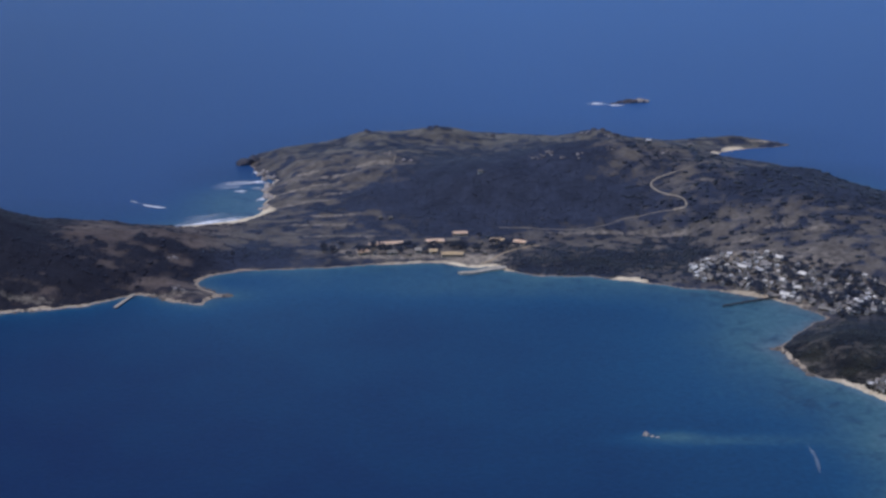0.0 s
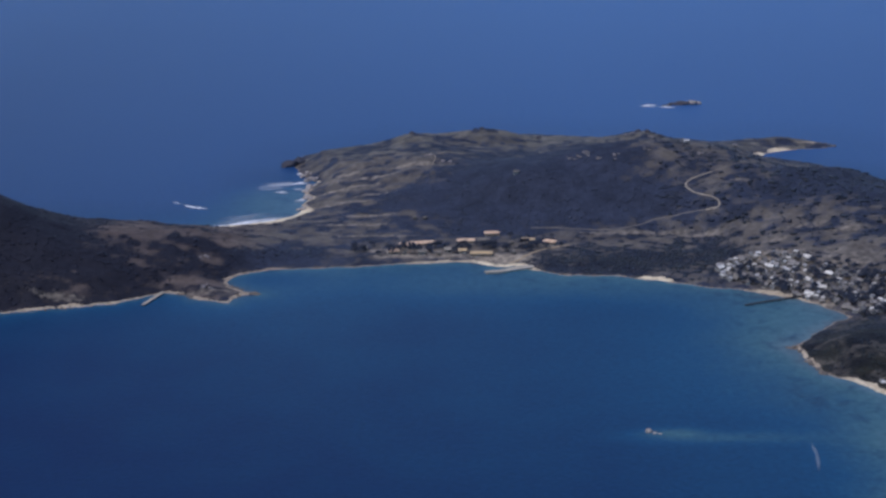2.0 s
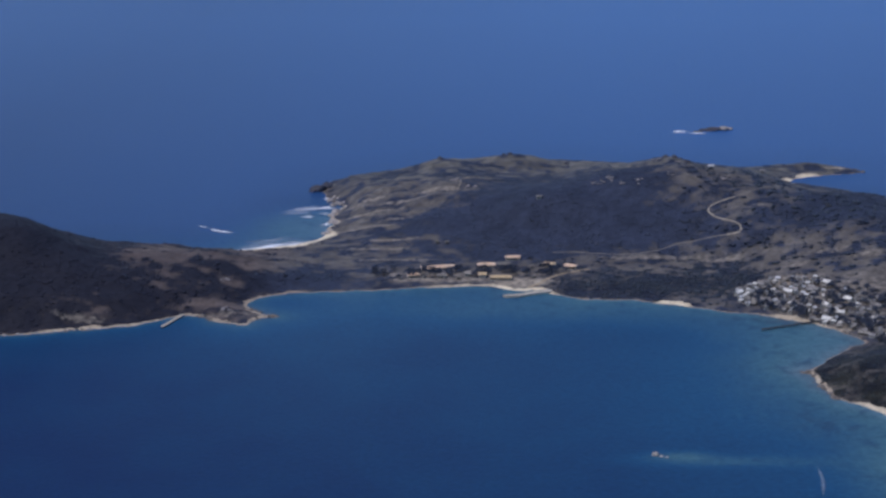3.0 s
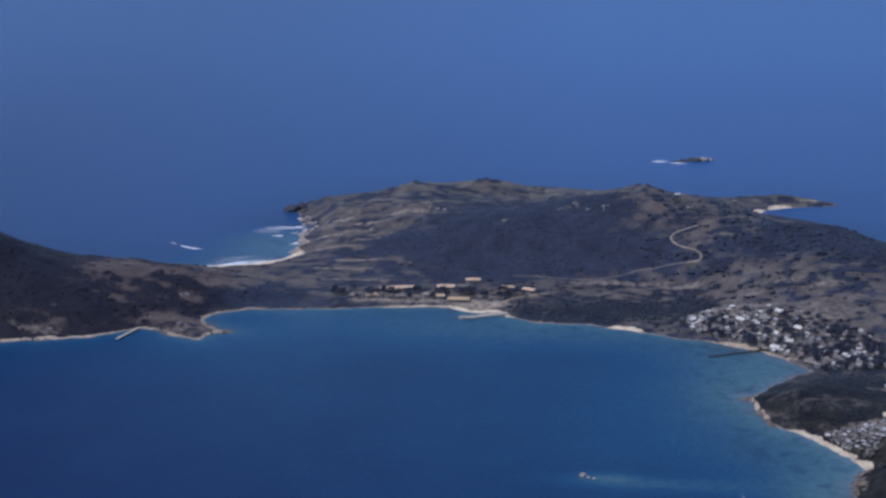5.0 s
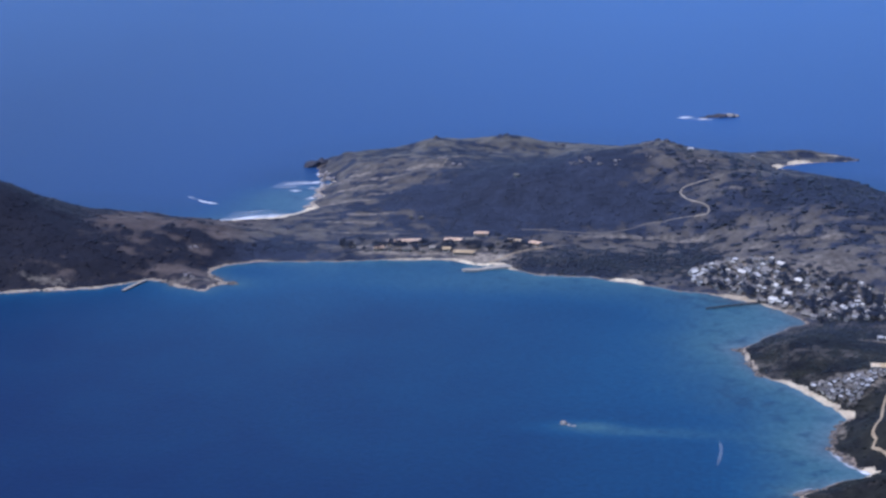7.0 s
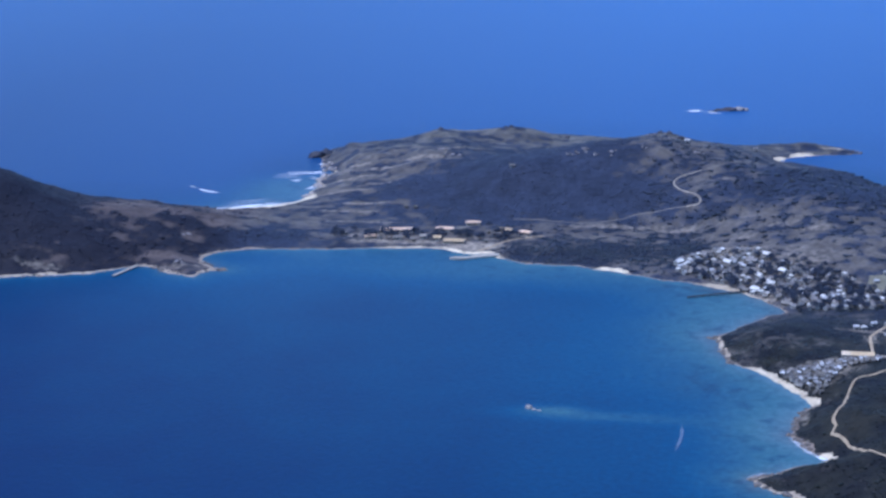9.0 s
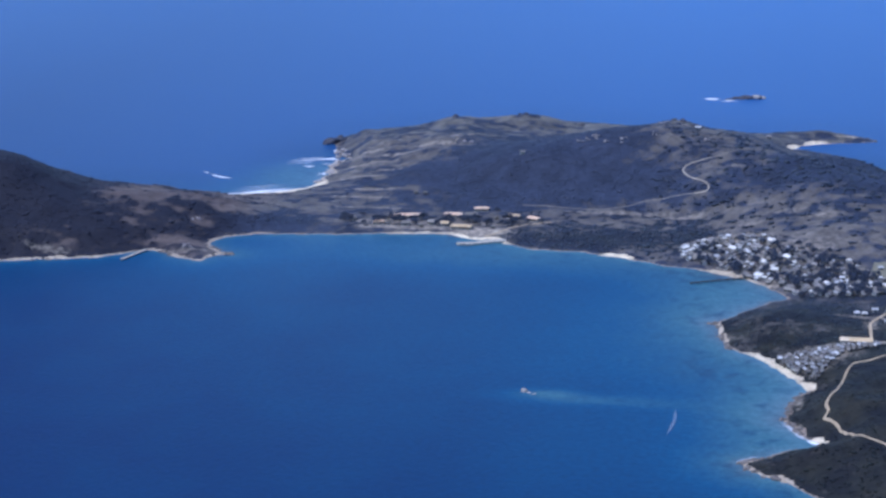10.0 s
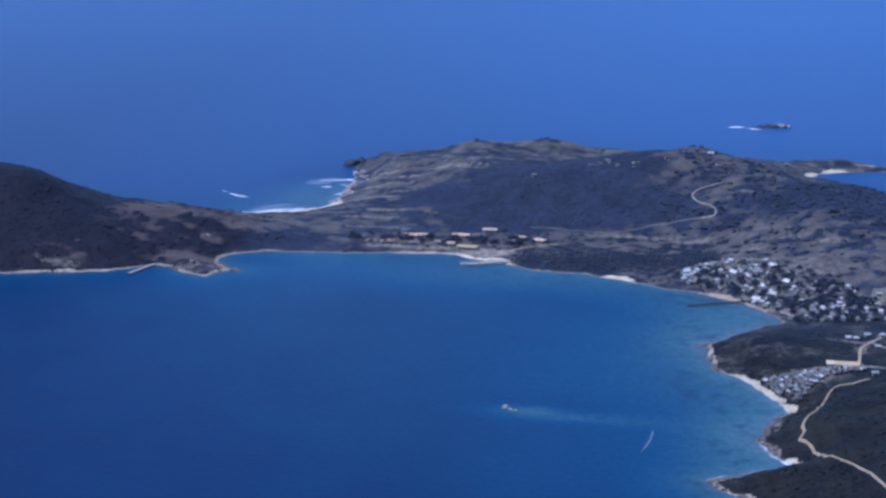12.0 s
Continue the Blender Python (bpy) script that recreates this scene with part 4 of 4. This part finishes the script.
for k, (x, y) in enumerate(((112, 1785), (126, 1773), (174, 1783), (166, 1988), (192, 1978), (228, 1773), (100, 1779), (-36, 1845), (-56, 1884), (-243, 1546), (-232, 1484), (140, 1776))):
    r = random.Random(500 + k)
    stones = []
    for _ in range(7):
        px, py = x + r.gauss(0, 3.2), y + r.gauss(0, 2.4)
        a = r.uniform(0.6, 1.6)
        stones.append(((px, py, ground_at(px, py)), (a * 1.3, a, a * 0.7)))
    rock("rock_outcrop", "weathered grey-brown rock outcrop on the dry slope", stones, 600 + k, BLUFF_ROCK, group="rock outcrops")


for k, (x, y) in enumerate(((176, 1998), (186, 1994), (197, 1988), (60, 2052), (-8, 2048), (-84, 2018))):
    r = random.Random(700 + k)
    stones = []
    for _ in range(6):
        px, py = x + r.gauss(0, 3.5), y + r.gauss(0, 2.0)
        a = r.uniform(1.0, 2.3)
        stones.append(((px, py, ground_at(px, py) + 0.2 * a), (a * 1.1, a, a * r.uniform(0.7, 1.1))))
    rock("rock_outcrop", "dark boulders standing on the hill crest", stones, 800 + k, ISLET_ROCK, group="rock outcrops")


# ================= surf and wakes =================
def foam(label, points, width, seed, thick=0.9, material=FOAM):
    """Surf as several thin ragged strands side by side on the water."""
    whole = smooth_line(points, 1.5)
    r = random.Random(seed)
    bm = bmesh.new()
    lay = bm.verts.layers.float.new("thick")
    strands = 1 if width < 5 else min(6, round(width / 2.0))
    for k in range(strands):
        a = 0.0 if k == 0 else r.uniform(0, 0.35)
        b = 1.0 if k == 0 else r.uniform(0.65, 1.0)
        line = whole[int(a * len(whole)):max(int(b * len(whole)), int(a * len(whole)) + 4)]
        tang = np.gradient(line, axis=0)
        tang /= np.linalg.norm(tang, axis=1)[:, None] + 1e-9
        side = np.stack([-tang[:, 1], tang[:, 0]], 1)
        shift = 0.0 if strands == 1 else (k / (strands - 1) - 0.5) * width * 0.75
        n, rows, wave = len(line), [], r.uniform(0, 6)
        for i, (q, s) in enumerate(zip(line, side)):
            taper = min(1.0, 3.5 * min(i, n - 1 - i) / n + 0.05)
            w = max(width / strands * 1.7, 1.2) * taper * r.uniform(0.6, 1.25)
            mid = shift + 0.07 * width * math.sin(wave + i * 0.21) * (strands > 1)
            row = []
            for c in range(5):
                u = c / 4 - 0.5
                v = bm.verts.new((q[0] + s[0] * (mid + u * w), q[1] + s[1] * (mid + u * w), 0.12 + 0.02 * k + 0.10 * (1 - abs(u) * 2)))
                v[lay] = thick * (1 - (abs(u) * 2) ** 2) * min(1, taper + 0.1)
                row.append(v)
            rows.append(row)
        for p, q in zip(rows, rows[1:]):
            for c in range(4):
                f = bm.faces.new((p[c], p[c + 1], q[c + 1], q[c]))
                f.normal_update()
                if f.normal.z < 0:
                    f.normal_flip()
    ob = new("surf", mesh_of("surf", bm, material))
    return tagged(smooth(ob), label, "surf", kind="stuff")


foam("white breaker rolling towards the ocean beach", [(-312, 1783), (-303, 1774), (-292, 1768), (-277, 1763)], 4.2, 1, 0.95)
foam("small white breaker off the ocean beach", [(-328, 1795), (-320, 1790), (-312, 1784)], 3.6, 21, 0.6)
foam("white surf along the ocean beach", [(-282, 1688), (-256, 1697), (-228, 1708), (-206, 1722), (-191, 1742)], 13, 2, 1.3)
foam("broad soft surf streaming off the cape", [(-246, 1862), (-226, 1863), (-206, 1867), (-186, 1872)], 13, 3, 0.95, VEIL)
foam("bright surf at the root of the cape surf", [(-214, 1866), (-200, 1868), (-186, 1869)], 9, 31, 1.2)
foam("white surf against the rocks of the cape", [(-222, 1832), (-212, 1829), (-204, 1826)], 7, 4, 1.0)
foam("surf washing between the cape rocks", [(-204, 1846), (-196, 1842), (-188, 1838)], 8, 41, 0.8, VEIL)
foam("small surf line below the cape rocks", [(-196, 1786), (-186, 1798), (-186, 1812)], 6, 5)
foam("white surf under the dark stack", [(-208, 1916), (-202, 1908), (-197, 1898)], 7, 42, 1.0)
foam("white surf washing over the islet", [(188, 2262), (202, 2258), (218, 2260)], 12, 6, 1.2)
foam("white surf washing over the islet", [(212, 2252), (226, 2248), (240, 2252)], 9, 7, 1.1)
foam("pale wake curving across the bay", [(250, 1132), (251, 1112), (250, 1096), (248, 1080)], 2.0, 8, 0.28, VEIL)
foam("thin spread foam drifting off the ocean beach", [(-280, 1706), (-252, 1716), (-226, 1730), (-202, 1752)], 26, 10, 0.30, VEIL)
foam("thin spread foam drifting off the cape", [(-252, 1846), (-230, 1848), (-206, 1850)], 16, 11, 0.38, VEIL)
foam("surf breaking along the southern shore", [(321, 1118), (328, 1106), (335, 1092), (344, 1080)], 4.0, 9, 0.9, VEIL)
foam("bright surf in the corner of the southern cove", [(339, 1085), (344, 1080), (349, 1077)], 3, 91, 1.1)
foam("thin surf off the rocky southern point", [(294, 1040), (301, 1045), (310, 1053)], 3, 92, 0.6, VEIL)


# ================= dry field =================
field = new("field", mesh_of("field", ribbon([(388, 1462), (402, 1460), (420, 1456), (440, 1452)], 34, 0.45, random.Random(4), 0.12, 8), FIELD))
tagged(smooth(field), "flat dry grass field behind the village", "field", kind="structure")


# ================= trees and scrub =================
def tree_kind(height_m, spread, seed, label):
    """A tree with a tapered trunk, limbs and a crown of many leaf clumps."""
    r = random.Random(seed)
    t = thing("tree", label, "tree", "trees among the houses")
    bm = bmesh.new()
    top = height_m * 0.55
    bmesh.ops.create_cone(bm, cap_ends=True, segments=7, radius1=0.28, radius2=0.14, depth=top + 0.8, matrix=Matrix.Translation((0, 0, top / 2 - 0.4)))
    part("trunk", bm, BARK, t)
    tips = []
    for k in range(5):
        a = k * 2 * math.pi / 5 + r.uniform(-0.4, 0.4)
        tip = Vector((math.cos(a) * spread * 0.5, math.sin(a) * spread * 0.5, height_m * r.uniform(0.62, 0.8)))
        base = Vector((0, 0, top * r.uniform(0.75, 1.0)))
        axis = tip - base
        bm = bmesh.new()
        bmesh.ops.create_cone(bm, cap_ends=True, segments=5, radius1=0.11, radius2=0.04, depth=axis.length,
                              matrix=Matrix.Translation((base + tip) / 2) @ axis.to_track_quat("Z", "Y").to_matrix().to_4x4())
        part("limb", bm, BARK, t)
        tips.append(tip)
    bm = bmesh.new()
    for tip in tips + [Vector((0, 0, height_m * 0.88))]:
        for _ in range(9):
            c = tip + Vector((r.gauss(0, spread * 0.17), r.gauss(0, spread * 0.17), r.gauss(0, height_m * 0.08)))
            s = r.uniform(0.35, 0.8)
            m = Matrix.Translation(c) @ Euler((r.uniform(0, 6), r.uniform(0, 6), r.uniform(0, 6))).to_matrix().to_4x4() @ Matrix.Diagonal((s, s * r.uniform(0.7, 1.2), s * r.uniform(0.5, 0.8), 1))
            bmesh.ops.create_icosphere(bm, subdivisions=1, radius=1.0, matrix=m)
    for v in bm.verts:
        v.co += Vector((r.uniform(-0.12, 0.12), r.uniform(-0.12, 0.12), r.uniform(-0.12, 0.12)))
    part("crown", bm, HAZED_SCRUB, t)
    return t


trees = [tree_kind(6.5, 5.0, 1, "dark green shade tree between the houses"), tree_kind(5.2, 4.2, 2, "small dark tree between the houses"), tree_kind(8.0, 4.6, 3, "tall dark green tree rising over the roofs")]
rnd = random.Random(17)
placed = []
more = [(x + rnd.uniform(3, 5) * rnd.choice((-1, 1)), y + rnd.uniform(3, 5) * rnd.choice((-1, 1))) for x, y in village_spots if rnd.random() < (0.05 if y > 1500 and x < 310 else 0.22)]
resort_trees = [(4, 1604), (10, 1605), (16, 1603), (21, 1606), (12, 1598), (18, 1597), (52, 1606), (57, 1602), (63, 1598), (70, 1595), (61, 1592), (47, 1607), (-30, 1600), (-95, 1608), (-12, 1603), (84, 1600), (-68, 1586), (-110, 1590), (32, 1590), (-40, 1592), (-86, 1578), (36, 1626)]
for _ in range(34):
    resort_trees.append((rnd.uniform(-112, 62), rnd.uniform(1583, 1602)))
for x, y in village_trees + more + resort_trees:
    if float(inland(x, y)[0]) < 4:
        continue
    pick = rnd.randrange(3)
    m = pose(x, y, ground_at(x, y) - 0.1, 0, 0, rnd.uniform(0, 360))
    if pick in placed:
        copy_thing(trees[pick], m)
    else:
        placed.append(pick)
        trees[pick].matrix_basis = m


def scrub_field(name, label, xr, yr, count, seed, low, high, limit=0.45, leaves=HAZED_SCRUB):
    """Many low bushes in one mesh: squashed, ragged clumps where the scrub grows."""
    g = np.random.default_rng(seed)
    x, y = g.uniform(*xr, count), g.uniform(*yr, count)
    d = inland(x, y)
    c = cover(x, y)
    ok = (d > 5) & (c + g.uniform(-0.22, 0.22, count) > limit) & (g.uniform(0, 1, count) < np.clip(0.25 + c, 0, 1))
    # keep the tracks, field and yards open
    lanes = np.concatenate([smooth_line(p, 4.0) for p in (TRACK_HILL, TRACK_SOUTH, TRACK_VILLAGE, LANE_EAST, TRACK_LANDING)])
    near = ((x[:, None] - lanes[:, 0]) ** 2 + (y[:, None] - lanes[:, 1]) ** 2).min(1)
    ok &= (near > 14) & (sandiness(x, y, d) < 0.3)
    for cx, cy, rx, ry, w in BARE + [(412, 1457, 26, 18, 1.0), (371.5, 1263, 16, 7, 1.0)]:
        ok &= (((x - cx) / rx) ** 2 + ((y - cy) / ry) ** 2) > (1.3 * w) ** 2
    x, y, d = x[ok], y[ok], d[ok]
    z = height(x, y, d)
    bm = bmesh.new()
    bmesh.ops.create_icosphere(bm, subdivisions=1, radius=1.0)
    base = np.array([v.co[:] for v in bm.verts])
    faces = np.array([[v.index for v in f.verts] for f in bm.faces])
    bm.free()
    n, k = len(x), len(base)
    size = g.uniform(low, high, n) * np.clip(g.lognormal(0, 0.4, n), 0.5, 2.2)
    ang = g.uniform(0, 6.283, n)
    shape = base[None] * (1 + g.uniform(-0.3, 0.3, (n, k, 1)))
    co = np.empty((n, k, 3))
    co[..., 0] = (shape[..., 0] * np.cos(ang)[:, None] * 1.25 - shape[..., 1] * np.sin(ang)[:, None]) * size[:, None] + x[:, None]
    co[..., 1] = (shape[..., 0] * np.sin(ang)[:, None] * 1.25 + shape[..., 1] * np.cos(ang)[:, None]) * size[:, None] + y[:, None]
    co[..., 2] = shape[..., 2] * size[:, None] * g.uniform(0.16, 0.30, n)[:, None] + (z + size * 0.1)[:, None]
    tri = (faces[None] + (np.arange(n) * k)[:, None, None]).reshape(-1, 3)
    me = bpy.data.meshes.new(name)
    me.vertices.add(n * k), me.loops.add(tri.size), me.polygons.add(len(tri))
    me.vertices.foreach_set("co", co.ravel())
    me.loops.foreach_set("vertex_index", tri.ravel())
    me.polygons.foreach_set("loop_start", np.arange(0, tri.size, 3))
    me.polygons.foreach_set("loop_total", np.full(len(tri), 3))
    me.update(calc_edges=True)
    me.polygons.foreach_set("use_smooth", np.ones(len(tri), bool))
    me.materials.append(leaves)
    return tagged(new(name, me), label, "scrub", kind="stuff")


scrub_field("scrub", "dark green thorny scrub covering the northern hill, blued with painted haze", (-220, 470), (1570, 2100), 30000, 1, 0.4, 0.9)
scrub_field("scrub", "dark green scrub on the western headland", (-600, -180), (1420, 1740), 8000, 2, 0.45, 1.0, 0.45, THORN_SCRUB)
scrub_field("scrub", "dense dark scrub on the small headland", (255, 420), (1260, 1400), 6500, 3, 0.35, 0.8, 0.35, BROWN_SCRUB)
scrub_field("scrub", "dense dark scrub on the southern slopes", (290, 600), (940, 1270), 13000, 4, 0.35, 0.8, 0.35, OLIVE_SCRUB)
scrub_field("scrub", "dense low wood behind the bay beach", (40, 260), (1490, 1640), 7000, 5, 0.5, 1.1, 0.5, WOOD_SCRUB)
scrub_field("scrub", "scattered dark bushes on the dry brown slopes", (180, 480), (1500, 1830), 2600, 6, 0.9, 2.0, -0.1, WOOD_SCRUB)
scrub_field("scrub", "scattered dark bushes on the dry western neck", (-430, -170), (1480, 1710), 700, 7, 0.7, 1.5, -0.1, THORN_SCRUB)
